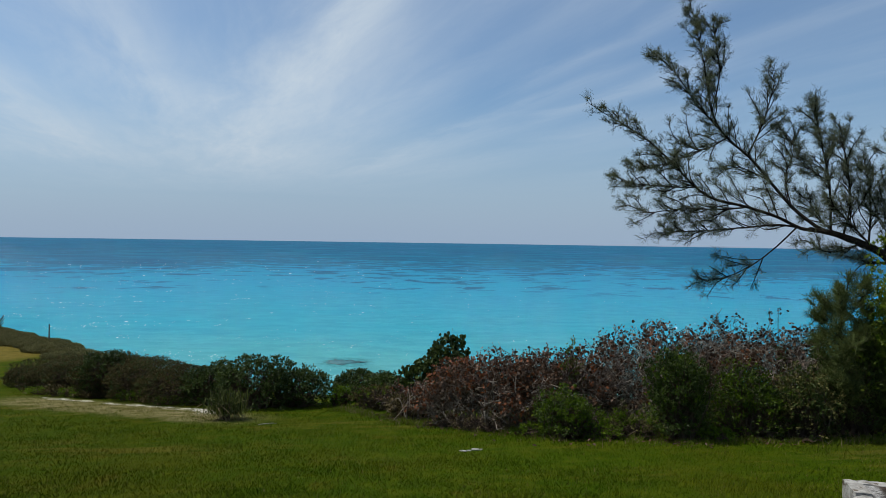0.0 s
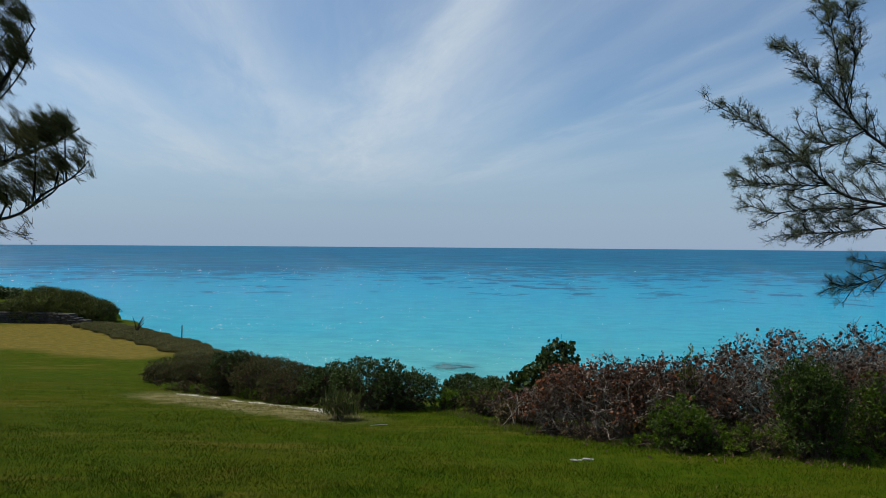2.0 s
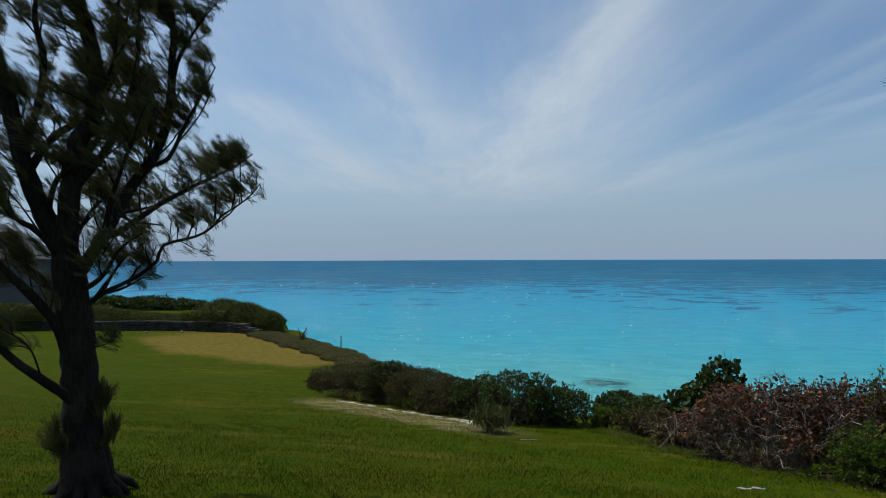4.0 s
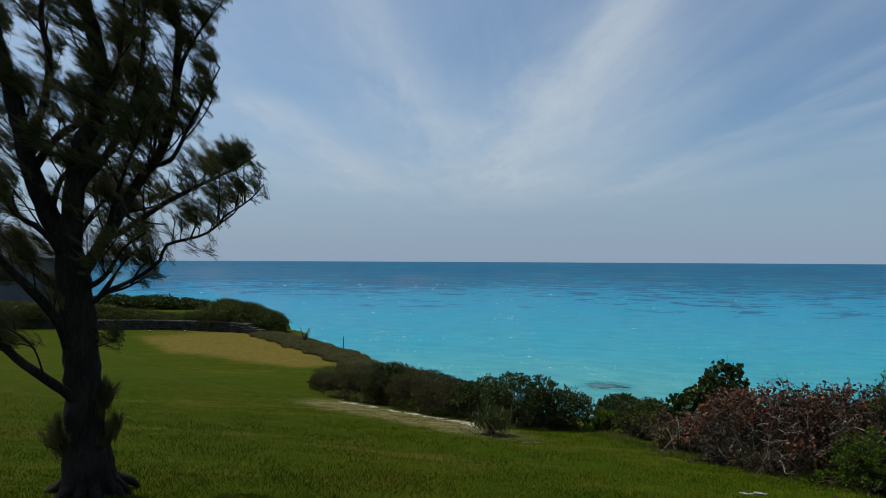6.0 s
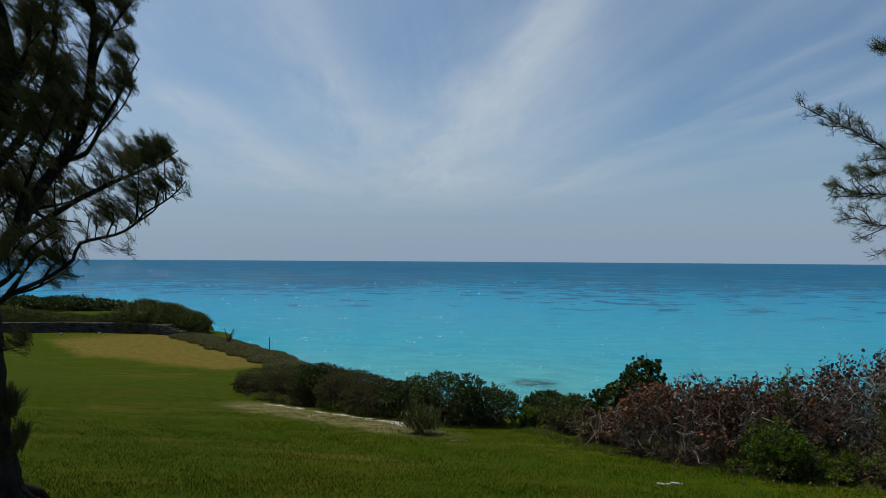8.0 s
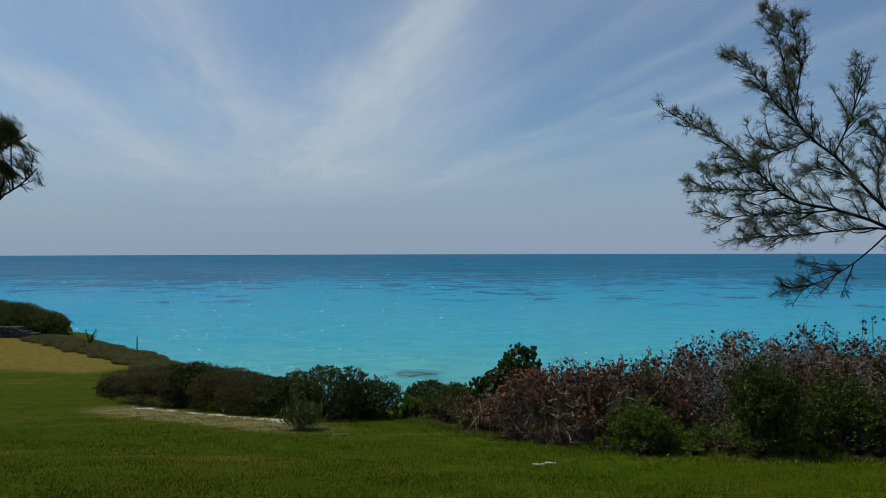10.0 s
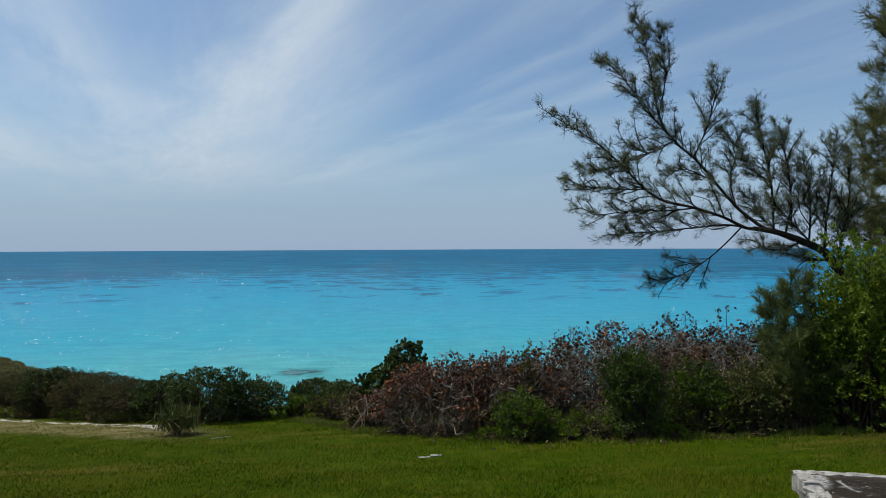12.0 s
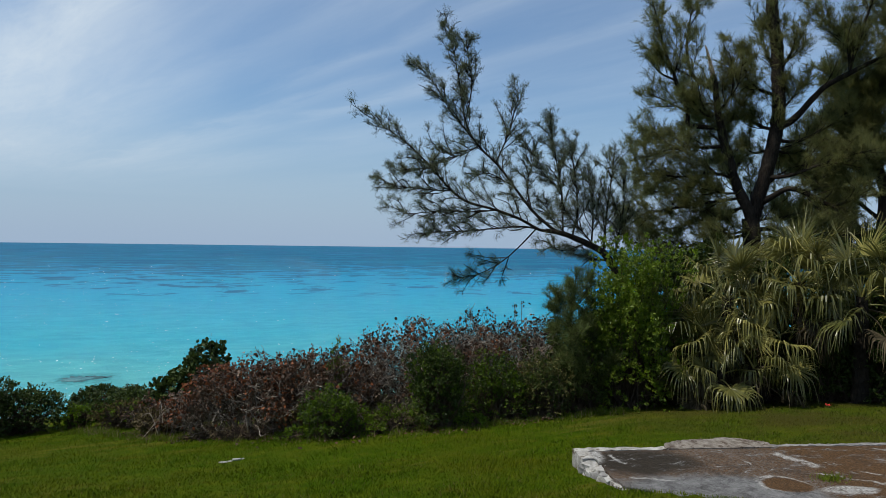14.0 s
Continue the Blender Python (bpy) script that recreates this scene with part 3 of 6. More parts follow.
def ground_height(x, y):
    x, y = np.asarray(x, float), np.asarray(y, float)
    s = np.where(y < 15, y, 15 + 20 * (1 - np.exp(-(np.maximum(y, 15) - 15) / 20)))
    s = np.where(y < -8, -8 - 4 * (1 - np.exp((np.minimum(y, -8) + 8) / 4)), s)
    z = -0.15 * s + 0.018 * x * np.exp(-np.hypot(x, y) / 25)
    swale = np.sin(0.62 * y + 0.21 * x + 0.8 * np.sin(0.23 * x)) + 0.5 * np.sin(0.37 * x - 0.25 * y)
    z = z + 0.06 * swale * np.clip((-3.0 - x) / 5.0, 0, 1) * np.clip((y - 8.0) / 6.0, 0, 1) * np.clip((46.0 - y) / 14.0, 0, 1)
    a, b = (x - 4.19) * 0.968 - (y - 6.81) * 0.252, -(x - 4.19) * 0.252 - (y - 6.81) * 0.968
    out = np.maximum(np.maximum(0.15 - a, a - 5.9), np.maximum(np.maximum(0.05 - b, b - 2.55), (0.34 + 1.4 * (b - 1.22) - a) / 1.72))  # the bed of the old slab
    z = np.where(out < 0.35, np.minimum(z, -0.86 + np.maximum(out, 0) * 1.5), z)
    past = np.maximum(y - edge_of_bluff(x), 0.0)
    return z - 16.5 * (1 - np.exp(-(past / 3.2) ** 2))


def on_ground(az, d):
    p = along_way(az, 0, d)
    return np.array([p[0], p[1], float(ground_height(p[0], p[1]))])


def build_ground():
    xs = np.concatenate([[-3000, -1500, -700, -350, -200, -140], np.arange(-100, -44, 2.0), np.arange(-44, 3, 0.5), np.arange(3, 11, 0.16), np.arange(11, 18, 0.5), np.arange(18, 60, 2.0), [70, 100, 160, 300, 700, 1500, 3000]])
    ys = np.concatenate([[-4000, -2000, -900, -400, -200, -100, -50, -30, -20, -14], np.arange(-10, 2.5, 0.5), np.arange(2.5, 8, 0.16), np.arange(8, 60, 0.5), np.arange(60, 106, 1.5)])
    gx, gy = np.meshgrid(xs, ys)
    gz = ground_height(gx, gy)
    nx = len(xs)
    i = (np.arange(len(ys) - 1)[:, None] * nx + np.arange(nx - 1)).ravel()
    s = Shape().add(np.stack([gx, gy, gz], -1), np.stack([i, i + 1, i + nx + 1, i + nx], -1))
    tagged(part("ground", s, LAWN, smooth=True), "mown green lawn sloping to a bluff, with a dry tan field", "ground", kind="structure")


def build_sea():
    radius = np.array([10.0, 25, 60, 120, 300, 800, 2000, 4980])
    a = np.linspace(0, 2 * np.pi, 96, endpoint=False)
    v = np.stack([radius[:, None] * np.cos(a), radius[:, None] * np.sin(a), np.full((len(radius), 96), SEA_Z)], -1)
    k = np.arange(96)
    f = np.concatenate([np.stack([r * 96 + k, (r + 1) * 96 + k, (r + 1) * 96 + (k + 1) % 96, r * 96 + (k + 1) % 96], -1) for r in range(len(radius) - 1)])
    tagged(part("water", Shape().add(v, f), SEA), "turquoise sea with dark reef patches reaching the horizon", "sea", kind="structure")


build_ground()
build_sea()


# ---------------------------------------------------------------- casuarina trees
def needle_crown(lines, rng, spacing, reach, droop, wind, needle=0.17, per_tuft=12, width=0.006, shoots=5, spread=0.30, tufts=3, plume=0.12, blow=1.0):
    """Branchlets, side shoots and needle tufts along the given limbs. Returns the twig shape and the needle shape."""
    twig, green = Shape(), Shape()
    wind = np.array(wind)
    roots, ways = [], []
    for line, amount, first in lines:
        seg = np.linalg.norm(np.diff(line, axis=0), axis=1)
        run = np.concatenate([[0], np.cumsum(seg)])
        count = max(4, int(run[-1] * amount / spacing))
        at = run[-1] * (first + (1 - first) * rng.random(count) ** 0.8)
        pos = np.stack([np.interp(at, run, line[:, k]) for k in range(3)], -1)
        tan = unit(np.stack([np.interp(at, run, np.gradient(line[:, k])) for k in range(3)], -1))
        side = unit(np.cross(tan, rng.standard_normal(tan.shape)))
        way = unit(0.8 * tan + 0.75 * side + 0.5 * blow * wind + np.array([0, 0, 0.18]) + 0.15 * rng.standard_normal(tan.shape))
        size = min(1.0, max(0.22, run[-1] / 2.2))
        length = reach * size * (1 - 0.6 * at / run[-1]) * rng.uniform(0.35, 1.15, count)
        half = pos + way * (length * 0.55)[:, None]
        end = half + unit(way + 0.35 * wind + 0.25 * rng.standard_normal(way.shape)) * (length * 0.5)[:, None] + np.array([0, 0, -droop]) * length[:, None]
        sticks(twig, pos, half, 0.008, 0.005)
        sticks(twig, half, end, 0.005, 0.002)
        roots.append(end), ways.append(unit(end - half) * 0.05)
        f = rng.uniform(0.12, 1.0, (count, shoots, 1))
        p2 = np.where(f < 0.55, pos[:, None] + (half - pos)[:, None] * f / 0.55, half[:, None] + (end - half)[:, None] * (f - 0.55) / 0.45)
        w2 = unit(0.8 * way[:, None] + 0.7 * rng.standard_normal((count, shoots, 3)) + 0.5 * blow * wind) * (0.08 + length[:, None, None] * rng.uniform(0.12, 0.42, (count, shoots, 1)))
        p2, w2 = p2.reshape(-1, 3), w2.reshape(-1, 3)
        sticks(twig, p2, p2 + w2, 0.004, 0.0018)
        roots.append(p2), ways.append(w2)
    roots, ways = np.concatenate(roots), np.concatenate(ways)
    idx = np.repeat(np.arange(len(roots)), tufts)
    f = 0.6 + 0.4 * rng.random(len(idx))
    tuft = roots[idx] + ways[idx] * f[:, None]
    lead = unit(0.7 * unit(ways[idx]) + 0.35 * rng.standard_normal((len(idx), 3)) + 1.3 * blow * wind)
    idx2 = np.repeat(np.arange(len(tuft)), per_tuft)
    d = unit(lead[idx2] + spread * rng.standard_normal((len(idx2), 3)))
    d = d * (needle * rng.uniform(0.5, 1.25, len(idx2)))[:, None]
    start = tuft[idx2] + lead[idx2] * (plume * rng.uniform(-0.8, 0.6, len(idx2)))[:, None] + 0.012 * rng.standard_normal((len(idx2), 3))
    blades(green, start, d, np.full(len(idx2), width), rng=rng)
    return twig, green


def limb_line(points, d, rng, lean=0.0, wave=0.05):
    """A limb from bearings and height angles; lean moves its far end nearer or further off."""
    pts = [along_way(a, e, d + lean * k / max(1, len(points) - 1)) for k, (a, e) in enumerate(points)]
    line = smooth_line(pts, 0.12)
    return line + wave * 0.25 * np.cumsum(rng.standard_normal(line.shape) * 0.12, axis=0) * np.linspace(0, 1, len(line))[:, None]


def casuarina(name, label, d, trunk, radii, limbs, seed, group, needle_mat, crown, flare=0.0, subs=1.2, sub_long=1.0, swing=0.0):
    """limbs: name, points, lean, thick, thin, foliage amount, where foliage starts."""
    rng = np.random.default_rng(seed)
    trunk = [(a + swing, e) for a, e in trunk]
    foot = on_ground(trunk[0][0], d)
    tree = thing(name, label, "tree", group, at=foot)
    shift = -foot
    line = limb_line(trunk, d, rng, 0.0, 0.10)
    line = np.vstack([foot - [0, 0, 0.15], foot + [0, 0, 0.05], line[line[:, 2] > foot[2] + 0.15]])
    bole = Shape()
    tube(bole, line + shift, radii, 14, 0.05, rng)
    if flare:
        for k in range(11):
            a = k * 0.571 + rng.uniform(-0.2, 0.2)
            out = np.array([math.cos(a), math.sin(a), 0])
            long = flare * rng.uniform(0.5, 1.3)
            root = smooth_line([foot + [0, 0, 0.50] + out * radii[2] * 0.66, foot + [0, 0, 0.15] + out * radii[0] * 0.62, foot + [0, 0, 0.03] + out * (radii[0] + 0.4 * long), foot + [0, 0, -0.09] + out * (radii[0] + long)], 0.05)
            tube(bole, root + shift, [0.05, 0.085, 0.060, 0.015], 8, 0.08, rng)
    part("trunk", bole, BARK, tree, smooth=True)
    leafy, upright, side_wood, grown = [], [], Shape(), line
    for lname, points, lean, thick, thin, amount, first in limbs:
        ll = limb_line([(a + swing, e) for a, e in points], d, rng, lean, 0.24)
        gap = grown[np.argmin(np.linalg.norm(grown - ll[0], axis=1))] - ll[0]
        ll = ll + gap * np.linspace(1, 0, len(ll))[:, None]
        grown = np.vstack([grown, ll])
        s = Shape()
        tube(s, ll + shift, [thick, (thick + thin) * 0.55, thin], 8, 0.06, rng)
        part(lname, s, PALE_WOOD if lname == "snag" else BARK, tree, "pale broken dead end of a trunk" if lname == "snag" else "", smooth=True)
        if lname == "shoot":
            upright.append((ll + shift, amount, first))
        elif amount:
            leafy.append((ll + shift, amount, first))
            # side branches that fill the crown between the limbs
            run = np.concatenate([[0], np.cumsum(np.linalg.norm(np.diff(ll, axis=0), axis=1))])
            for k in range(int(run[-1] * subs * amount) if run[-1] > 0.9 else 0):
                at = run[-1] * rng.uniform(max(0.08, first * 0.6), 0.92)
                p = np.array([np.interp(at, run, ll[:, q]) for q in range(3)])
                tan = unit(np.array([np.interp(at, run, np.gradient(ll[:, q])) for q in range(3)]))
                side = unit(np.cross(tan, rng.standard_normal(3)))
                way = unit(0.8 * tan + 0.7 * side + np.array(crown["wind"]) * 0.5 + [0, 0, 0.2])
                size = sub_long * rng.uniform(0.5, 1.1) * (1 - 0.5 * at / run[-1]) * min(1, run[-1] / 1.5)
                bend = unit(way + 0.45 * rng.standard_normal(3) + np.array(crown["wind"]) * 0.4)
                sub = smooth_line([p, p + way * size * 0.5, p + way * size * 0.5 + bend * size * 0.55], 0.1) + shift
                tube(side_wood, sub, [0.013, 0.009, 0.004], 4)
                leafy.append((sub, 0.9, 0.12))
    twig, green = needle_crown(leafy, rng, **crown)
    for have, more in ((twig, side_wood), *zip((twig, green), needle_crown(upright, rng, **{**crown, "wind": (0.0, -0.05, 0.50), "reach": 0.75}) if upright else ())):
        have.verts += more.verts
        have.faces += [f + have.count for f in more.faces]
        have.count += more.count
    tagged(part("twigwork", twig, BARK, tree), kind="stuff")
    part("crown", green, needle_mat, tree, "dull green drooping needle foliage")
    return tree


TREES = "casuarina trees"
casuarina("casuarina_tree", "dark casuarina tree with forked limbs and windblown needles on lawn", 8.1,
          [(50.4, -17.2), (50.8, -13.7), (50.9, -10.4), (51.2, -6.2), (51.6, -2.0), (52.1, 1.0)],
          [0.335, 0.240, 0.218, 0.203, 0.188, 0.175, 0.175, 0.178, 0.18, 0.175, 0.16, 0.12], [
    ("limb", [(52.1, 1.0), (53.2, 2.7), (54.6, 6.6), (55.0, 8.6), (55.7, 11.6), (56.7, 15.5), (57.6, 19.7), (58.2, 26)], 0.6, 0.11, 0.03, 2.0, 0.05),
    ("limb", [(51.8, -0.6), (51.7, 3.8), (51.2, 8.2), (50.1, 10.6), (50.0, 14.1), (50.5, 16.5), (51.2, 18.8), (51.9, 24), (51, 30)], -0.5, 0.11, 0.03, 2.2, 0.05),
    ("limb", [(51.4, -2.5), (51.0, -1.1), (49.4, 1.8), (47.5, 5.6), (45.6, 8.6), (44.7, 12.7), (44.5, 16.9), (44.7, 19.8), (44.5, 27)], 0.4, 0.075, 0.02, 2.0, 0.05),
    ("limb", [(50.4, -4.6), (48.7, -2.9), (46.9, -1.9), (45.0, -0.3), (44.6, 0.9), (41.7, 2.0), (40.6, 3.4), (39.0, 4.6), (38.0, 6.1)], -0.6, 0.026, 0.005, 1.25, 0.30),
    ("limb", [(49.4, 1.8), (48.4, 2.1), (45.5, 4.3), (42.8, 5.9), (40.4, 7.1), (38.6, 8.4)], 0.5, 0.042, 0.007, 1.7, 0.05),
    ("limb", [(46.1, 7.6), (44.6, 8.2), (43.3, 11.0), (42.1, 13.2), (41.3, 15.2)], -0.2, 0.03, 0.006, 1.3, 0.35),
    ("limb", [(44.7, 12.7), (44.2, 15.4), (42.9, 18.1), (41.6, 20.3)], 0.3, 0.03, 0.006, 1.5, 0.3),
    ("limb", [(51.6, -10.8), (51.9, -10.4), (53.5, -9.0), (55.6, -7.0), (57.6, -4.3), (60, 0)], -0.5, 0.06, 0.015, 1.0, 0.4),
    ("limb", [(51.7, -9.6), (52.7, -5.9), (53.4, -4.3), (55.0, -2.0), (57.0, 0.5), (59, 4)], -0.4, 0.07, 0.015, 1.0, 0.25),
    ("limb", [(52.2, -2.0), (52.8, -2.4), (54.4, -1.1), (55.7, 0.5), (57.4, 2.5), (59, 6)], 0.4, 0.07, 0.015, 1.1, 0.2),
    ("limb", [(54.4, 6.3), (52.7, 9.1), (50.5, 10.8), (48.6, 14.5), (48.0, 19.0)], 0.5, 0.05, 0.01, 1.6, 0.2),
    ("limb", [(55.0, 8.6), (53.8, 11.6), (53.5, 14.9), (54.0, 17.9), (53.0, 23)], 0.2, 0.05, 0.01, 1.8, 0.2),
    ("limb", [(51.6, 4.0), (51.0, 5.5), (49.0, 8.5), (47.4, 13.0), (47.0, 17.5), (47.6, 23)], -0.6, 0.05, 0.01, 1.8, 0.2),
    ("limb", [(51.0, -3.0), (49.4, -1.8), (48.0, 0.6), (46.6, 1.6)], -0.7, 0.035, 0.007, 0.8, 0.1),
    ("limb", [(50.6, 0.5), (48.6, 3.4), (47.6, 3.0), (45.4, 2.6)], 0.7, 0.035, 0.007, 0.8, 0.1),
    ("limb", [(53.0, 3.0), (52.4, 6.0), (50.6, 7.0), (49.6, 6.2)], -0.6, 0.035, 0.007, 0.8, 0.1),
    ("limb", [(52.5, -1.0), (54.0, 1.8), (55.6, 3.2), (57.2, 6.0)], -0.5, 0.04, 0.007, 1.5, 0.1),
    ("limb", [(52.0, 5.0), (50.6, 8.0), (49.0, 11.0), (48.0, 13.5)], 0.8, 0.035, 0.007, 1.3, 0.2),
    ("limb", [(50.0, 2.0), (49.0, 5.5), (47.8, 8.5), (46.8, 11.0)], -0.8, 0.032, 0.007, 1.3, 0.2),
    ("limb", [(52.0, 9.0), (50.4, 12.0), (49.0, 15.0), (48.3, 19.0)], -0.5, 0.032, 0.007, 1.2, 0.2),
    ("limb", [(50.4, 2.6), (48.9, 3.6), (46.9, 4.0), (44.9, 4.6)], 0.8, 0.028, 0.006, 1.5, 0.1),
    ("limb", [(48.0, 5.6), (46.7, 7.4), (46.1, 10.0), (46.3, 13.0)], 0.7, 0.030, 0.006, 1.4, 0.2),
    ("limb", [(51.6, 0.5), (50.3, 3.4), (49.0, 5.0), (47.4, 5.6)], 1.0, 0.030, 0.006, 1.3, 0.2),
    ("shoot", [(49.8, -15.8), (49.4, -15.0), (49.1, -13.9), (48.8, -12.8)], -0.1, 0.012, 0.004, 2.4, 0.15),
    ("shoot", [(49.9, -15.0), (49.5, -14.0), (49.3, -12.6)], 0.1, 0.011, 0.004, 2.2, 0.1),
    ("shoot", [(50.0, -13.2), (49.6, -12.2), (49.2, -10.3)], -0.1, 0.011, 0.004, 2.2, 0.1),
    ("shoot", [(50.1, -12.2), (49.6, -11.2), (49.3, -9.8)], 0.1, 0.010, 0.004, 2.0, 0.1),
    ("shoot", [(51.4, -13.8), (52.1, -13.5), (52.7, -12.7)], -0.1, 0.010, 0.004, 2.0, 0.1),
    ("shoot", [(51.4, -14.4), (52.3, -14.1), (53.0, -13.6)], 0.0, 0.010, 0.004, 1.8, 0.1),
    ("limb", [(49.2, -3.7), (48.4, -2.0), (47.7, -0.5), (46.6, 0.9)], -0.4, 0.018, 0.004, 0.7, 0.35),
    ("limb", [(49.2, -3.5), (47.5, -2.6), (45.5, -0.8)], 0.4, 0.018, 0.004, 0.7, 0.35),
    ("limb", [(49.5, -2.9), (48.6, -0.8), (48.1, 1.0)], 0.5, 0.018, 0.004, 0.7, 0.35),
    ("limb", [(47.5, -2.0), (46.9, -0.7), (46.1, -0.1)], -0.2, 0.018, 0.004, 0.7, 0.35),
    ("limb", [(50.6, -5.9), (49.6, -6.6), (48.7, -6.2)], -0.2, 0.012, 0.004, 1.6, 0.2)],
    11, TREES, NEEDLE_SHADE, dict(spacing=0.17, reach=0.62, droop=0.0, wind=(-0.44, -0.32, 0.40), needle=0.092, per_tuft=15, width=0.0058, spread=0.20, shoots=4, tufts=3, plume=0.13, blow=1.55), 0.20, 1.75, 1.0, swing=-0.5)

casuarina("casuarina_tree", "leaning casuarina tree with long limb reaching over the scrub", 14.6,
          [(-38.0, -12.6), (-37.2, -8.5), (-35.9, -3.9), (-34.5, -1.6), (-33.7, -0.5), (-32.3, 0.3), (-30.3, 1.1), (-28.8, 1.4)],
          [0.15, 0.13, 0.115, 0.10, 0.09, 0.075, 0.06, 0.045], [
    ("limb", [(-29.2, 1.4), (-28.3, 1.5), (-26.8, 2.3), (-24.6, 3.1), (-22.2, 3.7), (-20.8, 4.6), (-18.9, 6.6), (-16.9, 8.4), (-14.6, 9.9), (-12.0, 11.3)], -0.7, 0.035, 0.005, 1.2, 0.15),
    ("limb", [(-30.1, 1.4), (-29.1, 2.1), (-27.8, 3.3), (-26.2, 5.3), (-24.9, 7.0), (-23.1, 8.7), (-22.0, 10.4), (-21.2, 14.0), (-20.3, 17.2), (-19.7, 19.3)], 0.6, 0.035, 0.005, 1.3, 0.2),
    ("limb", [(-22.4, 9.6), (-20.6, 11.6), (-19.2, 13.6), (-17.4, 15.4)], 0.3, 0.018, 0.005, 1.6, 0.05),
    ("limb", [(-24.4, 7.3), (-25.5, 9.7), (-26.3, 12.6), (-25.8, 13.4)], -0.3, 0.018, 0.005, 1.4, 0.25),
    ("limb", [(-22.0, 10.4), (-22.5, 13.6), (-21.7, 17.1)], 0.4, 0.016, 0.005, 1.5, 0.1),
    ("limb", [(-28.8, 1.4), (-26.8, 1.7), (-24.6, 1.5), (-21.6, 1.2), (-16.9, 0.8)], -0.3, 0.022, 0.005, 1.3, 0.2),
    ("limb", [(-24.6, 3.1), (-22.5, 2.9), (-19.7, 2.9), (-16.9, 2.7), (-14.9, 3.6)], 0.5, 0.018, 0.005, 1.4, 0.1),
    ("limb", [(-20.8, 4.6), (-18.9, 4.7), (-16.6, 5.0), (-14.6, 5.3)], -0.4, 0.016, 0.005, 1.6, 0.05),
    ("limb", [(-18.9, 6.6), (-17.5, 6.4), (-15.8, 6.2)], 0.3, 0.012, 0.004, 1.6, 0.05),
    ("limb", [(-23.1, 8.7), (-21.1, 7.7), (-19.2, 8.6), (-18.6, 9.7)], -0.5, 0.016, 0.005, 1.4, 0.1),
    ("limb", [(-26.2, 5.3), (-24.1, 6.2), (-22.5, 5.7)], 0.5, 0.014, 0.004, 1.4, 0.1),
    ("limb", [(-28.2, 1.1), (-26.7, -0.5), (-25.4, -1.6), (-23.5, -2.7), (-21.1, -3.2)], -0.4, 0.018, 0.004, 0.9, 0.5),
    ("limb", [(-25.7, -1.5), (-24.1, -1.3), (-22.4, -0.8)], -0.1, 0.010, 0.004, 1.1, 0.2),
    ("limb", [(-27.8, 3.3), (-27.3, 5.5), (-27.8, 7.7), (-26.8, 9.1)], 0.4, 0.016, 0.005, 1.4, 0.2),
    ("limb", [(-26.8, 2.3), (-26.2, 3.9), (-25.7, 5.0)], -0.5, 0.014, 0.004, 1.4, 0.1),
    ("limb", [(-30.3, 1.2), (-30.1, 4.9), (-29.4, 8.7), (-29.1, 11.6)], 0.2, 0.024, 0.005, 1.5, 0.15),
    ("limb", [(-30.1, 4.9), (-28.8, 6.0), (-28.1, 7.4)], -0.3, 0.014, 0.004, 1.4, 0.1),
    ("limb", [(-31.3, 0.8), (-31.6, 3.8), (-30.9, 8.6)], -0.4, 0.022, 0.005, 1.7, 0.1),
    ("limb", [(-32.8, 0.4), (-32.8, 3.7), (-32.1, 6.9)], 0.3, 0.022, 0.005, 1.8, 0.1),
    ("limb", [(-33.7, -0.4), (-34.0, 3.7), (-34.5, 8.0)], -0.2, 0.026, 0.005, 1.8, 0.1),
    ("limb", [(-32.3, 0.3), (-30.3, -0.3), (-28.8, 0.5)], -0.4, 0.02, 0.005, 1.5, 0.1),
    ("limb", [(-30.8, 1.0), (-29.3, 2.5), (-28.8, 4.1)], 0.6, 0.018, 0.005, 1.6, 0.1),
    ("limb", [(-33.3, 0.0), (-31.3, 2.2), (-30.1, 3.3)], -0.7, 0.02, 0.005, 1.8, 0.1),
    ("limb", [(-34.2, -1.3), (-32.8, -1.1), (-30.8, -0.5)], -0.3, 0.03, 0.006, 1.4, 0.3),
    ("limb", [(-34.5, -1.6), (-35.2, 2.6), (-35.3, 5.7)], 0.3, 0.03, 0.006, 1.8, 0.1)],
    12, TREES, NEEDLE_GREY, dict(spacing=0.135, reach=0.52, droop=0.0, wind=(-0.20, -0.05, 0.10), needle=0.092, per_tuft=7, width=0.0046, spread=0.30, shoots=5, tufts=2, plume=0.10), 0.0, 4.6, 0.90)

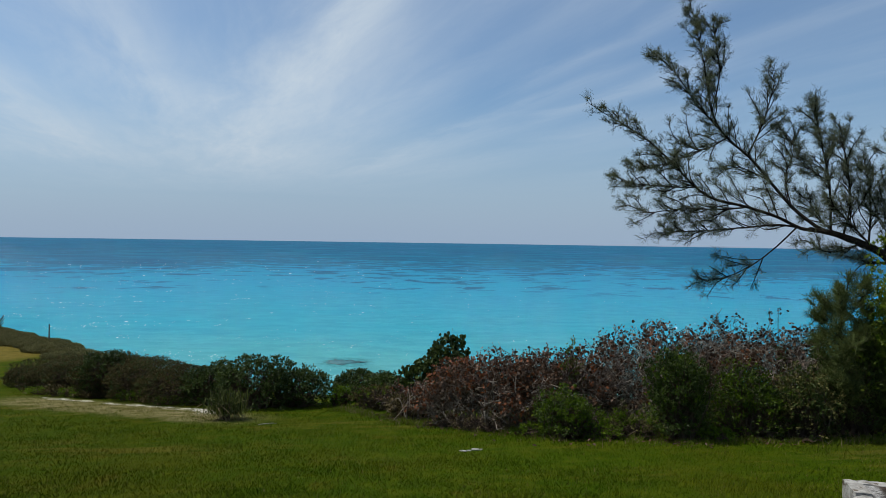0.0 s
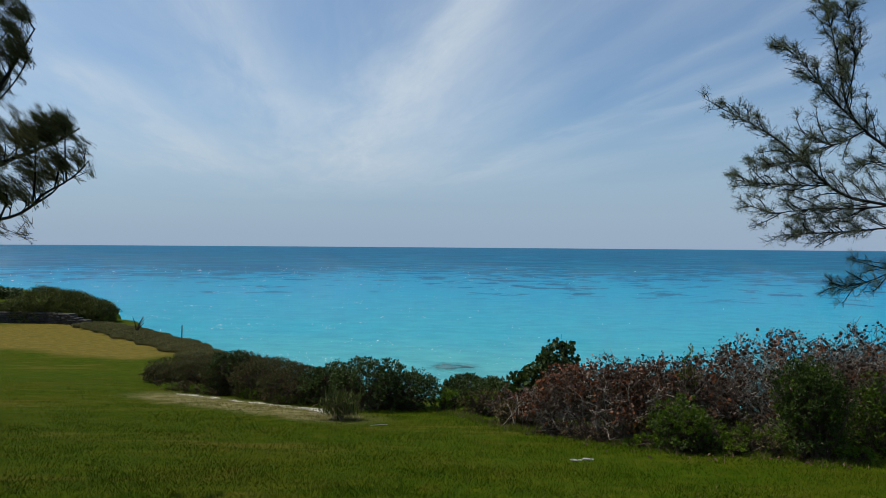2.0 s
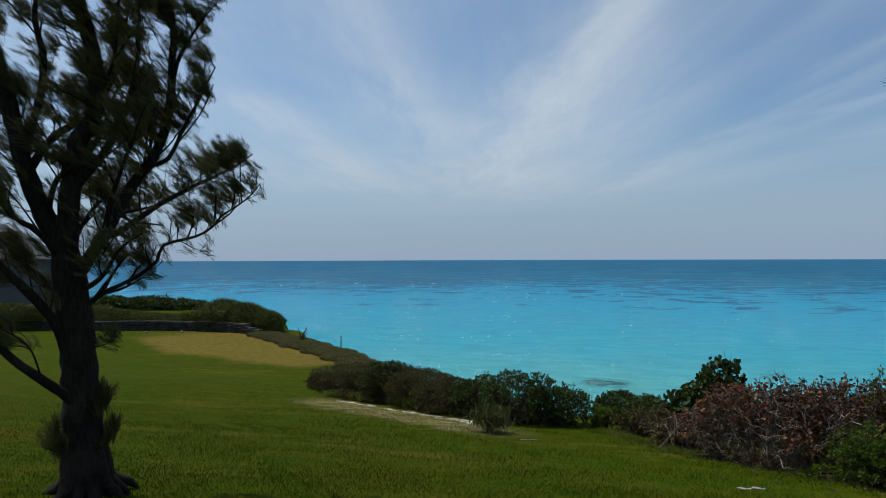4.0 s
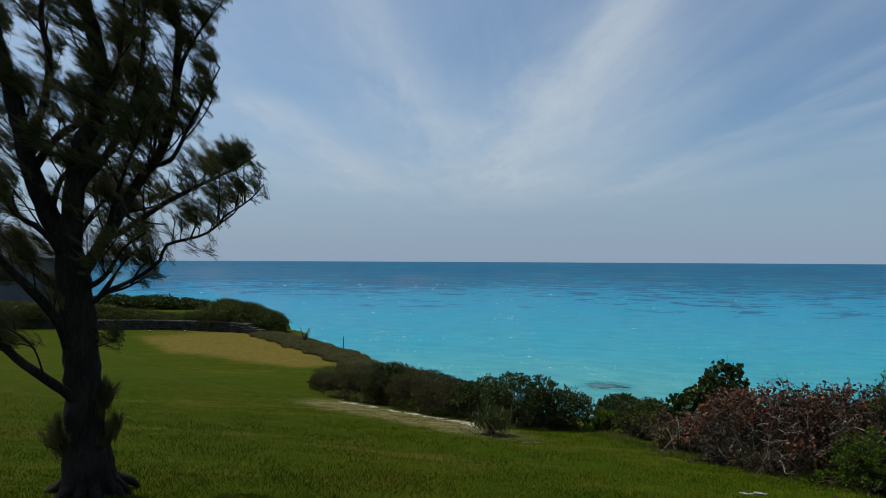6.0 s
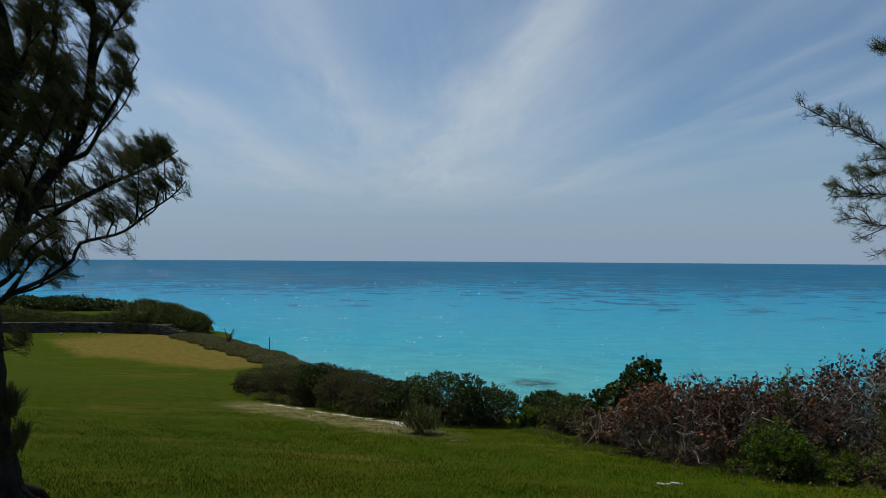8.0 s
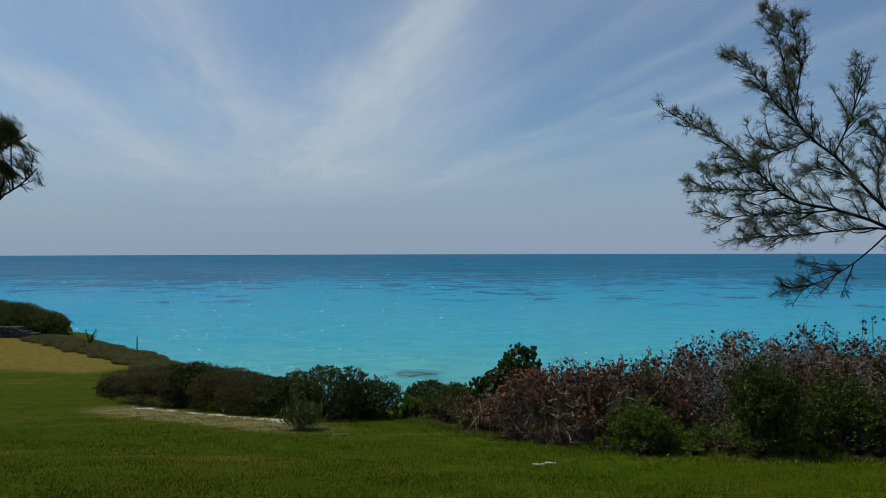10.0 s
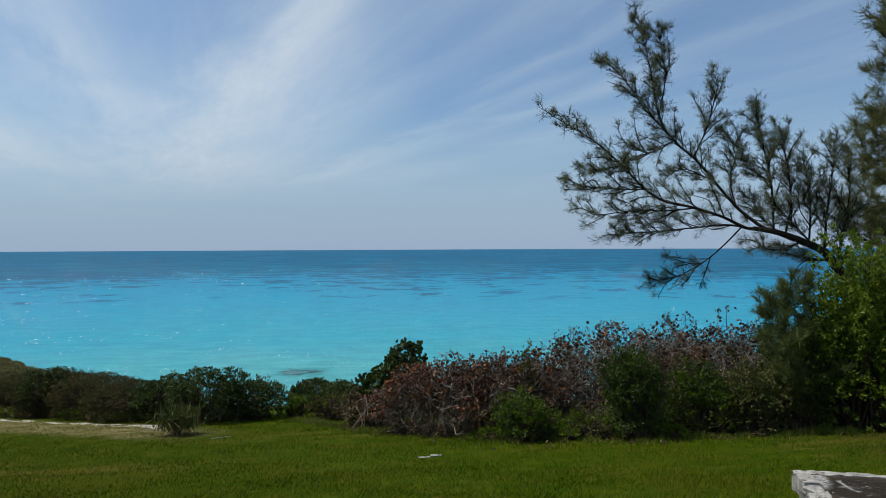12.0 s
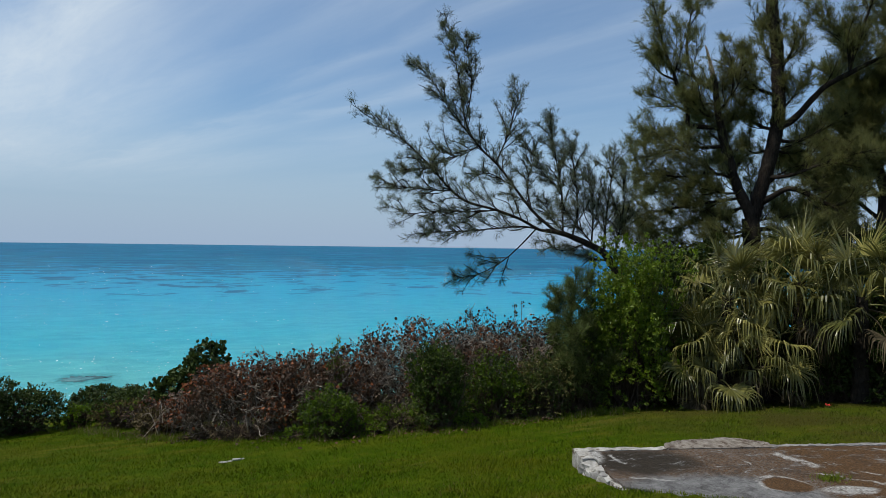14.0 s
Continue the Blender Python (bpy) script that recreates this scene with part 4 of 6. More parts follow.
casuarina("casuarina_tree", "tall casuarina tree with two dark trunks behind the palms", 17.5,
          [(-46.2, -11.0), (-45.5, -5.4), (-45.0, -0.1), (-44.9, 2.3)], [0.27, 0.24, 0.21, 0.20], [
    ("limb", [(-45.0, 1.6), (-45.2, 2.6), (-45.7, 4.7), (-46.4, 7.6), (-46.7, 9.9), (-46.7, 12.2), (-46.5, 15.2), (-46.1, 17.7), (-46.0, 23), (-45.8, 28)], 0.3, 0.165, 0.09, 1.0, 0.3),
    ("limb", [(-44.8, 1.6), (-44.7, 2.6), (-43.7, 5.0), (-43.0, 8.0), (-42.6, 10.2), (-42.3, 12.6), (-42.1, 13.5)], -0.4, 0.135, 0.06, 0.9, 0.3),
    ("snag", [(-42.15, 13.3), (-41.9, 14.5), (-41.6, 15.9)], 0.0, 0.06, 0.02, 0, 0),
    ("limb", [(-42.7, 9.3), (-41.4, 9.5), (-40.3, 9.7), (-40.2, 10.8), (-39.4, 13.0), (-38.4, 16.0), (-37.5, 19.5)], -0.4, 0.065, 0.012, 1.7, 0.35),
    ("limb", [(-40.2, 10.8), (-38.7, 11.6), (-36.8, 12.7)], 0.3, 0.03, 0.008, 1.8, 0.1),
    ("limb", [(-39.4, 13.0), (-38.0, 13.9), (-36.9, 15.4)], -0.3, 0.03, 0.008, 1.5, 0.1),
    ("limb", [(-42.3, 12.1), (-40.6, 13.4), (-40.1, 15.4), (-40.3, 17.2), (-40.8, 19.0)], 0.5, 0.05, 0.01, 1.6, 0.2),
    ("limb", [(-42.6, 10.4), (-43.6, 12.4), (-43.3, 15.2)], -0.3, 0.04, 0.01, 2.2, 0.1),
    ("limb", [(-42.5, 11.2), (-41.0, 11.6), (-39.6, 12.8)], 0.5, 0.04, 0.01, 2.4, 0.1),
    ("limb", [(-46.5, 11.8), (-45.2, 12.4), (-44.3, 13.6), (-44.0, 15.5)], -0.3, 0.05, 0.01, 2.2, 0.1),
    ("limb", [(-46.6, 9.0), (-45.2, 9.6), (-44.3, 11.0)], 0.5, 0.05, 0.01, 2.4, 0.1),
    ("limb", [(-46.4, 7.6), (-45.0, 7.4), (-44.0, 8.4)], 0.7, 0.04, 0.01, 2.2, 0.1),
    ("limb", [(-43.4, 5.3), (-42.1, 5.8), (-39.8, 5.7), (-37.3, 6.0), (-35.8, 6.3)], -0.5, 0.038, 0.012, 2.6, 0.15),
    ("limb", [(-42.1, 5.8), (-40.4, 7.4), (-38.0, 8.6), (-36.1, 8.8)], 0.4, 0.04, 0.01, 2.8, 0.1),
    ("limb", [(-43.0, 8.0), (-41.5, 8.0), (-39.7, 8.1), (-37.0, 7.4)], -0.5, 0.04, 0.01, 2.8, 0.1),
    ("limb", [(-42.1, 5.8), (-39.6, 4.6), (-36.8, 4.4)], 0.5, 0.04, 0.01, 2.8, 0.1),
    ("limb", [(-44.0, 3.8), (-42.2, 3.6), (-38.6, 3.1), (-34.9, 2.3)], -0.6, 0.038, 0.012, 2.8, 0.1),
    ("limb", [(-44.3, 3.0), (-41.5, 2.2), (-38.5, 1.4), (-36.0, 1.6)], 0.6, 0.038, 0.01, 2.8, 0.1),
    ("limb", [(-44.9, 1.0), (-42.2, 0.4), (-38.6, -0.2), (-35.5, 0.6)], -0.5, 0.038, 0.01, 2.8, 0.1),
    ("limb", [(-45.0, -1.0), (-42.0, -1.6), (-39.0, -1.4), (-36.0, -1.8)], 0.4, 0.038, 0.01, 2.6, 0.1),
    ("limb", [(-46.8, 9.0), (-48.2, 10.0), (-49.9, 11.9), (-51.8, 12.9), (-53.5, 13.6), (-56.5, 15.0)], 0.5, 0.085, 0.02, 1.2, 0.5),
    ("limb", [(-51.8, 12.9), (-51.4, 15.0), (-49.8, 16.7), (-49.0, 17.6)], -0.4, 0.04, 0.01, 2.4, 0.1),
    ("limb", [(-51.8, 12.9), (-52.6, 16.3), (-53.5, 20.0)], 0.4, 0.04, 0.01, 2.4, 0.1),
    ("limb", [(-46.6, 8.5), (-48.0, 8.2), (-49.7, 8.8), (-51.7, 10.2)], 0.6, 0.05, 0.01, 2.2, 0.25),
    ("limb", [(-46.0, 5.5), (-47.7, 5.6), (-50.0, 6.4), (-52.7, 7.2)], -0.4, 0.05, 0.01, 2.4, 0.25),
    ("limb", [(-44.9, 1.0), (-44.9, 4.4), (-44.5, 7.0)], 1.2, 0.025, 0.008, 1.2, 0.3),
    ("limb", [(-45.4, 3.3), (-46.6, 4.1), (-47.5, 4.6), (-48.6, 4.4), (-50.5, 3.4), (-52.7, 4.5)], -0.3, 0.08, 0.015, 2.2, 0.4),
    ("limb", [(-45.2, 1.5), (-47.5, 1.6), (-50.0, 1.2), (-53.0, 1.0)], 0.5, 0.06, 0.01, 2.4, 0.2),
    ("limb", [(-46.6, 13.5), (-47.6, 15.0), (-48.0, 16.6)], -0.3, 0.04, 0.01, 2.0, 0.1),
    ("limb", [(-46.6, 13.0), (-45.7, 15.2), (-45.5, 17.0)], 0.3, 0.03, 0.01, 1.8, 0.2),
    ("limb", [(-43.7, 5.0), (-43.2, 6.6), (-41.6, 7.0)], 0.9, 0.03, 0.01, 3.0, 0.0),
    ("limb", [(-43.9, 4.4), (-42.8, 4.4), (-41.2, 4.8)], -0.8, 0.03, 0.01, 3.0, 0.0),
    ("limb", [(-44.3, 3.0), (-43.2, 2.6), (-41.6, 2.8)], 0.8, 0.03, 0.01, 3.0, 0.0),
    ("limb", [(-44.7, 1.5), (-43.4, 1.2), (-42.0, 1.4)], -0.8, 0.03, 0.01, 3.0, 0.0),
    ("limb", [(-43.0, 8.0), (-42.0, 9.0), (-40.6, 10.4)], 0.9, 0.03, 0.01, 3.0, 0.0),
    ("limb", [(-42.6, 10.4), (-41.6, 10.4), (-40.4, 11.8), (-39.6, 11.6)], -0.9, 0.03, 0.01, 3.0, 0.0),
    ("limb", [(-42.8, 9.6), (-43.8, 10.4), (-44.6, 12.2)], 0.9, 0.03, 0.01, 2.6, 0.0),
    ("limb", [(-45.6, 4.4), (-46.8, 5.6), (-48.4, 6.8)], 1.0, 0.03, 0.01, 3.0, 0.0),
    ("limb", [(-45.2, 2.0), (-46.6, 2.4), (-48.4, 2.6)], 0.9, 0.03, 0.01, 3.0, 0.0),
    ("limb", [(-45.2, 0.5), (-46.8, -0.2), (-48.6, 0.2)], -0.6, 0.03, 0.01, 3.0, 0.0),
    ("limb", [(-46.4, 7.6), (-47.6, 7.2), (-49.4, 7.6)], 0.9, 0.03, 0.01, 3.0, 0.0),
    ("limb", [(-46.6, 10.5), (-47.6, 11.4), (-48.6, 12.6)], 0.6, 0.03, 0.01, 2.2, 0.1)],
    13, TREES, NEEDLE, dict(spacing=0.20, reach=0.85, droop=0.0, wind=(-0.10, 0.0, 0.26), needle=0.16, per_tuft=9, width=0.0062, spread=0.22, shoots=6, tufts=2, plume=0.17), 0.0, 2.2, 1.25)

casuarina("casuarina_tree", "bushy casuarina tree standing close behind the palm clump", 19.5,
          [(-53.5, -9.6), (-53.4, -4.0), (-53.6, 0.0), (-53.8, 4.0)], [0.22, 0.2, 0.17, 0.14], [
    ("limb", [(-53.8, 4.0), (-53.0, 8.0), (-53.6, 13.0), (-54.0, 18.0)], 0.3, 0.13, 0.02, 2.2, 0.1),
    ("limb", [(-53.6, 0.0), (-51.4, 2.6), (-49.5, 6.0)], -0.3, 0.08, 0.01, 2.2, 0.1),
    ("limb", [(-53.6, 2.0), (-55.5, 5.0), (-57.0, 9.0)], 0.3, 0.08, 0.01, 2.2, 0.1),
    ("limb", [(-53.4, 5.0), (-51.5, 7.6), (-50.6, 10.0)], 0.3, 0.06, 0.01, 2.2, 0.1),
    ("limb", [(-53.5, -3.0), (-51.0, -1.0), (-48.5, 0.6)], 0.5, 0.06, 0.01, 2.2, 0.1),
    ("limb", [(-53.5, 0.0), (-50.5, 2.0), (-47.6, 3.2)], -0.4, 0.05, 0.01, 1.7, 0.1),
    ("limb", [(-53.6, 2.0), (-50.4, 5.0), (-47.8, 6.4)], 0.4, 0.05, 0.01, 1.7, 0.1),
    ("limb", [(-53.7, 3.5), (-51.0, 7.0), (-48.8, 8.6)], -0.4, 0.05, 0.01, 1.7, 0.1),
    ("limb", [(-53.8, 4.0), (-51.6, 9.5), (-50.2, 13.0)], 0.2, 0.05, 0.01, 2.4, 0.1),
    ("limb", [(-53.7, 3.0), (-55.4, 9.0), (-56.2, 14.0)], -0.3, 0.05, 0.01, 2.4, 0.1),
    ("limb", [(-53.8, 4.0), (-52.4, 10.0), (-51.6, 15.0)], -0.4, 0.05, 0.01, 2.2, 0.1),
    ("limb", [(-53.5, -1.0), (-50.0, -0.6), (-47.0, -0.2)], 0.3, 0.05, 0.01, 1.7, 0.1)],
    14, TREES, NEEDLE, dict(spacing=0.105, reach=1.2, droop=0.02, wind=(-0.08, 0.0, 0.22), needle=0.20, per_tuft=12, width=0.009, spread=0.24, plume=0.2))


# ---------------------------------------------------------------- shrubs
def lumpy(directions, seed, amount=0.3):
    out = np.empty(len(directions))
    off = Vector((seed * 3.7, seed * 1.3, seed * 7.1))
    for i, d in enumerate(directions):
        v = Vector(d)
        out[i] = 1 + amount * (noise.noise(v * 1.8 + off) + 0.6 * noise.noise(v * 4.3 + off))
    return out


def shrub(name, label, az, d, wide, deep, high, seed, leaf_mat, shoots=420, per_shoot=7, leaf=0.075, slim=0.5, round_leaf=False,
          twig_mat=None, twigs=160, rise=0.35, category="shrub", group="", bare=0.0, spread=0.34, inner=0.6, second=None, lump=0.3):
    """A shrub of many leafy shoots on a lumpy crown, with bent branches from the foot."""
    rng = np.random.default_rng(seed)
    foot = on_ground(az, d)
    ob = thing(name, label, category, group, at=foot)
    turn = radians(az)
    dirs = unit(rng.standard_normal((shoots, 3)) * [1, 1, 1] + [0, 0, rise])
    dirs[:, 2] = np.abs(dirs[:, 2]) * np.sign(rng.random(shoots) - 0.27)
    grow = lumpy(dirs, seed, lump) * (inner + (1 - inner) * rng.random(shoots) ** 0.45)
    mid = high * 0.42
    tall = np.where(dirs[:, 2] > 0, high - mid, mid * 0.96)
    full = np.where(dirs[:, 2] < 0, 0.92 / np.maximum(np.hypot(dirs[:, 0], dirs[:, 1]), 0.35), 1.0)  # the sides go down to the ground
    tip = np.stack([dirs[:, 0] * full * wide, dirs[:, 1] * full * deep, dirs[:, 2] * tall], -1) * grow[:, None] + [0, 0, mid]
    c, s = math.cos(turn), math.sin(turn)
    tip = np.stack([tip[:, 0] * c - tip[:, 1] * s, tip[:, 0] * s + tip[:, 1] * c, tip[:, 2]], -1)
    under = ground_height(tip[:, 0] + foot[0], tip[:, 1] + foot[1]) - foot[2]
    lift = np.clip(1 - tip[:, 2] / high, 0, 1)
    tip[:, 2] = np.maximum(tip[:, 2] + under * np.minimum(lift * 1.6, 1), under + 0.03)
    out = unit(tip - [0, 0, high * 0.2])
    wood = Shape()
    pick = rng.choice(shoots, min(twigs, shoots), replace=False)
    a = np.stack([rng.normal(0, wide * 0.22, len(pick)), rng.normal(0, deep * 0.22, len(pick)), np.zeros(len(pick))], -1)
    a[:, 2] = ground_height(a[:, 0] + foot[0], a[:, 1] + foot[1]) - foot[2] - 0.02
    goal = a + (tip[pick] - a) * 0.88
    m = 0.5 * (a + goal) + rng.standard_normal((len(pick), 3)) * [0.16 * wide, 0.16 * deep, 0.10 * high] + [0, 0, 0.06 * high]
    m[:, 2] = np.maximum(m[:, 2], ground_height(m[:, 0] + foot[0], m[:, 1] + foot[1]) - foot[2] + 0.04)
    thick = 0.008 + 0.012 * rng.random(len(pick))
    sticks(wood, a, m, thick, thick * 0.7)
    sticks(wood, m, goal, thick * 0.7, thick * 0.25)
    b = m + (goal - m) * 0.45
    side = b + (rng.standard_normal((len(pick), 3)) * 0.5 + out[pick] * 0.6) * np.array([wide, deep, high]) * 0.26
    side[:, 2] = np.maximum(side[:, 2], ground_height(side[:, 0] + foot[0], side[:, 1] + foot[1]) - foot[2] + 0.04)
    sticks(wood, b, side, thick * 0.5, thick * 0.2)
    part("branchwork", wood, twig_mat or TWIG, ob)
    keep = rng.random(shoots) >= bare
    core = np.repeat(tip[keep], per_shoot, axis=0)
    lead = np.repeat(out[keep], per_shoot, axis=0)
    n = len(core)
    way = unit(lead * 0.7 + 0.75 * rng.standard_normal((n, 3)) + [0, 0, 0.25])
    size = leaf * rng.uniform(0.6, 1.25, n)
    root = core + rng.standard_normal((n, 3)) * leaf * spread - way * (size * 0.3)[:, None]
    green = Shape()
    mask = np.zeros(n, bool)
    if second:
        mask = np.repeat(rng.random(keep.sum()) < second[1], per_shoot)
        other = Shape()
        leaves(other, root[mask], way[mask] * size[mask, None], (0.35 * lead + 0.7 * rng.standard_normal((n, 3)) + [0, 0, 0.75])[mask], size[mask] * slim, round_leaf)
        part("foliage", other, second[0], ob, second[2])
    leaves(green, root[~mask], way[~mask] * size[~mask, None], (0.35 * lead + 0.7 * rng.standard_normal((n, 3)) + [0, 0, 0.75])[~mask], size[~mask] * slim, round_leaf)
    part("foliage", green, leaf_mat, ob)
    return ob


def withered_shrub(az, d, wide, deep, high, seed, rusty, low_twigs=0, leafy=0.0):
    """A tangle of grey branches in four orders, open below, with withered round leaves bunched in the top."""
    rng = np.random.default_rng(seed)
    foot = on_ground(az, d)
    ob = thing("sea_grape_shrub", "withered sea grape shrub with grey branches and brown round leaves", "shrub", "withered sea grape shrubs", at=foot)

    def floor(p):
        p[:, 2] = np.maximum(p[:, 2], ground_height(p[:, 0] + foot[0], p[:, 1] + foot[1]) - foot[2] + 0.03)
        return p

    def ceiling_of(p):
        """The height of the clipped, billowing top over each point."""
        lump = np.array([noise.noise(Vector((q[0] * 1.6 + foot[0] * 1.6, q[1] * 1.6 + foot[1] * 1.6, 0.0))) + 0.5 * noise.noise(Vector((q[0] * 4.5 + seed, q[1] * 4.5, 2.0))) for q in p])
        side = np.hypot(p[:, 0] / wide, p[:, 1] / deep) / 1.35
        return high * (0.96 + 0.15 * lump) * (1 - 0.16 * np.clip(side, 0, 1.2) ** 3)

    wood, brown = Shape(), Shape()
    n = 30
    a = floor(np.stack([rng.normal(0, wide * 0.38, n), rng.normal(0, deep * 0.3, n), np.full(n, -1.0)], -1)) - [0, 0, 0.05]
    way = unit(np.stack([rng.normal(0, 0.55, n), rng.normal(0, 0.5, n), np.ones(n) * 0.8], -1))
    long = rng.uniform(0.42, 0.68, n) * high
    thick = rng.uniform(0.011, 0.022, n)
    pieces = []
    for order, (kids, shrink, bend) in enumerate(((4, 0.64, 0.75), (4, 0.62, 0.85), (3, 0.60, 1.0), (0, 0, 0))):
        mid = a + unit(way + 0.25 * rng.standard_normal(way.shape)) * (long * 0.5)[:, None]
        end = floor(mid + unit(way + 0.4 * rng.standard_normal(way.shape) + [0, 0, -0.08]) * (long * 0.5)[:, None])
        far = np.linalg.norm(end[:, :2], axis=1)
        end[:, :2] *= np.minimum(1.0, 1.25 / np.maximum(far, 0.01))[:, None]
        limit = ceiling_of(end)
        limit = limit + np.where(rng.random(len(end)) < 0.03, 0.16, -0.14 * rng.random(len(end)) ** 1.5)
        short = np.where(end[:, 2] > limit, np.clip((limit - a[:, 2]) / np.maximum(end[:, 2] - a[:, 2], 0.01), 0.12, 1.0), 1.0)[:, None]
        mid, end = a + (mid - a) * short, a + (end - a) * short
        bare = rng.random(len(a)) < ((1.0, 0.9, 0.7, 0.75) if high > 1.8 else (0.75, 0.65, 0.5, 0.42))[order]  # the rest still in brown bark
        for shape, use in ((wood, bare), (brown, ~bare)):
            sticks(shape, a[use], mid[use], thick[use], thick[use] * 0.85)
            sticks(shape, mid[use], end[use], thick[use] * 0.85, thick[use] * 0.6)
        pieces.append((mid, end, limit))
        if kids:
            idx = np.repeat(np.arange(len(a)), kids)
            f = rng.uniform(0.25, 1.0, (len(idx), 1))
            a = mid[idx] + (end - mid)[idx] * f
            way = unit(way[idx] + bend * rng.standard_normal((len(idx), 3)) + [0, 0, 0.12])
            long = long[idx] * shrink * rng.uniform(0.6, 1.2, len(idx))
            thick = np.maximum(thick[idx] * 0.64, 0.0048)
    for k in range(low_twigs):  # bare arching boughs sprawling in front
        p = np.array([rng.normal(0, wide * 0.5), rng.uniform(-deep, 0.0), 0.0])
        ang, reach = rng.uniform(2.2, 5.2), rng.uniform(0.4, 0.9)
        q = p + [reach * math.cos(ang), 0.6 * reach * math.sin(ang), 0.0]
        p[2], q[2] = [float(ground_height(r[0] + foot[0], r[1] + foot[1])) - foot[2] for r in (p, q)]
        tube(wood, smooth_line([p, 0.55 * p + 0.45 * q + [0, 0, rng.uniform(0.35, 0.75)], q + [0, 0, rng.uniform(0.02, 0.4)]], 0.08), [0.011, 0.008, 0.004], 4, 0.1, rng)
    part("branchwork", wood, PALE_WOOD, ob)
    part("twigwork", brown, TWIG, ob, "brown twigs still in their bark")
    tips, limit = pieces[-1][1], pieces[-1][2]
    # leaves hang on in dense bunches in the top and thinly elsewhere
    clump = np.array([noise.noise(Vector(p) * 2.2 + Vector((seed, 0, 0))) for p in tips])
    up = np.clip(tips[:, 2] / limit, 0, 1)
    bunch = (clump > 0.32 - leafy - 0.46 * np.clip((up - 0.5) / 0.45, 0, 1)) & (up > 0.45) & (rng.random(len(tips)) < 0.8)
    pick = np.where(bunch | ((rng.random(len(tips)) < 0.10) & (up < 0.9)))[0]
    per = np.where(bunch[pick], 5, 1)
    core = np.repeat(tips[pick], per, axis=0)
    core = core + rng.standard_normal(core.shape) * 0.045
    core[:, 2] -= 0.03
    k = len(core)
    way = unit(rng.standard_normal((k, 3)) + [0, 0, -0.35])
    size = rng.uniform(0.028, 0.074, k)
    shade = np.array([noise.noise(Vector(p) * 1.7 + Vector((3.0, seed, 0))) for p in tips])
    red = np.repeat((rng.random(len(pick)) < rusty) & (shade[pick] > -0.25), per)
    bleached = np.repeat((rng.random(len(pick)) < (0.24 if high > 1.9 else 0.08)) & (shade[pick] > -0.05), per) & ~red
    for name, mat, mask in (("foliage", DEAD, ~red & ~bleached), ("foliage", RUST, red), ("foliage", BLEACHED, bleached)):
        if mask.sum():
            sh = leaves(Shape(), core[mask], way[mask] * size[mask, None], rng.standard_normal((mask.sum(), 3)), size[mask] * 0.9, True)
            part(name, sh, mat, ob, {RUST.name: "rust red round leaves", BLEACHED.name: "bleached tan round leaves"}.get(mat.name, ""))
    return ob


for k, (az, d, wide, high, rusty, low_twigs, leafy) in enumerate([
        (1.4, 14.2, 0.6, 0.85, 0.35, 6, 0.14), (-2.2, 13.2, 0.95, 1.42, 0.60, 10, 0.26), (-5.6, 12.8, 0.9, 1.55, 0.34, 12, 0.24), (-9.0, 12.8, 0.9, 1.60, 0.16, 6, 0.14), (-12.4, 12.9, 0.9, 1.66, 0.16, 0, 0.20),
        (-15.8, 13.3, 0.9, 1.86, 0.10, 0, 0.02), (-18.8, 13.5, 0.95, 2.15, 0.18, 0, 0.22), (-22.2, 13.7, 0.95, 2.22, 0.18, 0, 0.20), (-25.6, 13.9, 0.95, 2.24, 0.14, 0, 0.12), (-28.6, 14.9, 0.7, 1.9, 0.05, 0, -0.05)]):
    withered_shrub(az, d, wide, 0.8, high, 40 + k, rusty, low_twigs, leafy)

shrub("sea_grape_shrub", "living dark green sea grape shrub rising above withered ones", -0.6, 16.2, 0.62, 0.6, 1.75, 60, DEEP, 360, 6, 0.10, 0.85, True, inner=0.45)
shrub("sea_grape_shrub", "living dark green sea grape shrub rising above withered ones", 1.6, 16.4, 0.6, 0.6, 1.15, 61, DEEP, 260, 6, 0.10, 0.85, True, inner=0.5)
GREENS = "green shrubs along the lawn"
shrub("green_shrub", "low rounded bright green shrub at the lawn's edge", -10.7, 11.35, 0.50, 0.45, 0.84, 62, FRESH, 1050, 7, 0.046, 0.5, group=GREENS, second=(DEEP, 0.4, "dark green leaves"), lump=0.6, inner=0.45)
shrub("green_shrub", "thin living green shoots among withered branches", -11.2, 12.6, 0.30, 0.26, 1.42, 71, FRESH, 130, 6, 0.06, 0.5, group=GREENS, twigs=24, second=(OLIVE, 0.4, "olive leaves"), lump=0.6, rise=1.6)
# sunlit clusters of this shrub are put in as a lighter leaf colour
shrub("green_shrub", "upright dark green shrub at the lawn's edge", -19.8, 11.7, 0.54, 0.5, 1.50, 63, DEEP, 1900, 8, 0.050, 0.45, group=GREENS, rise=0.5, second=(FRESH, 0.16, "fresh leaves coloured as sunlit"), lump=0.55, inner=0.45)
shrub("green_shrub", "small fresh green shrub beside withered branches", -16.4, 11.6, 0.50, 0.30, 0.42, 64, FRESH, 240, 6, 0.05, 0.5, group=GREENS, bare=0.1, lump=0.6, second=(OLIVE, 0.4, "olive leaves"))
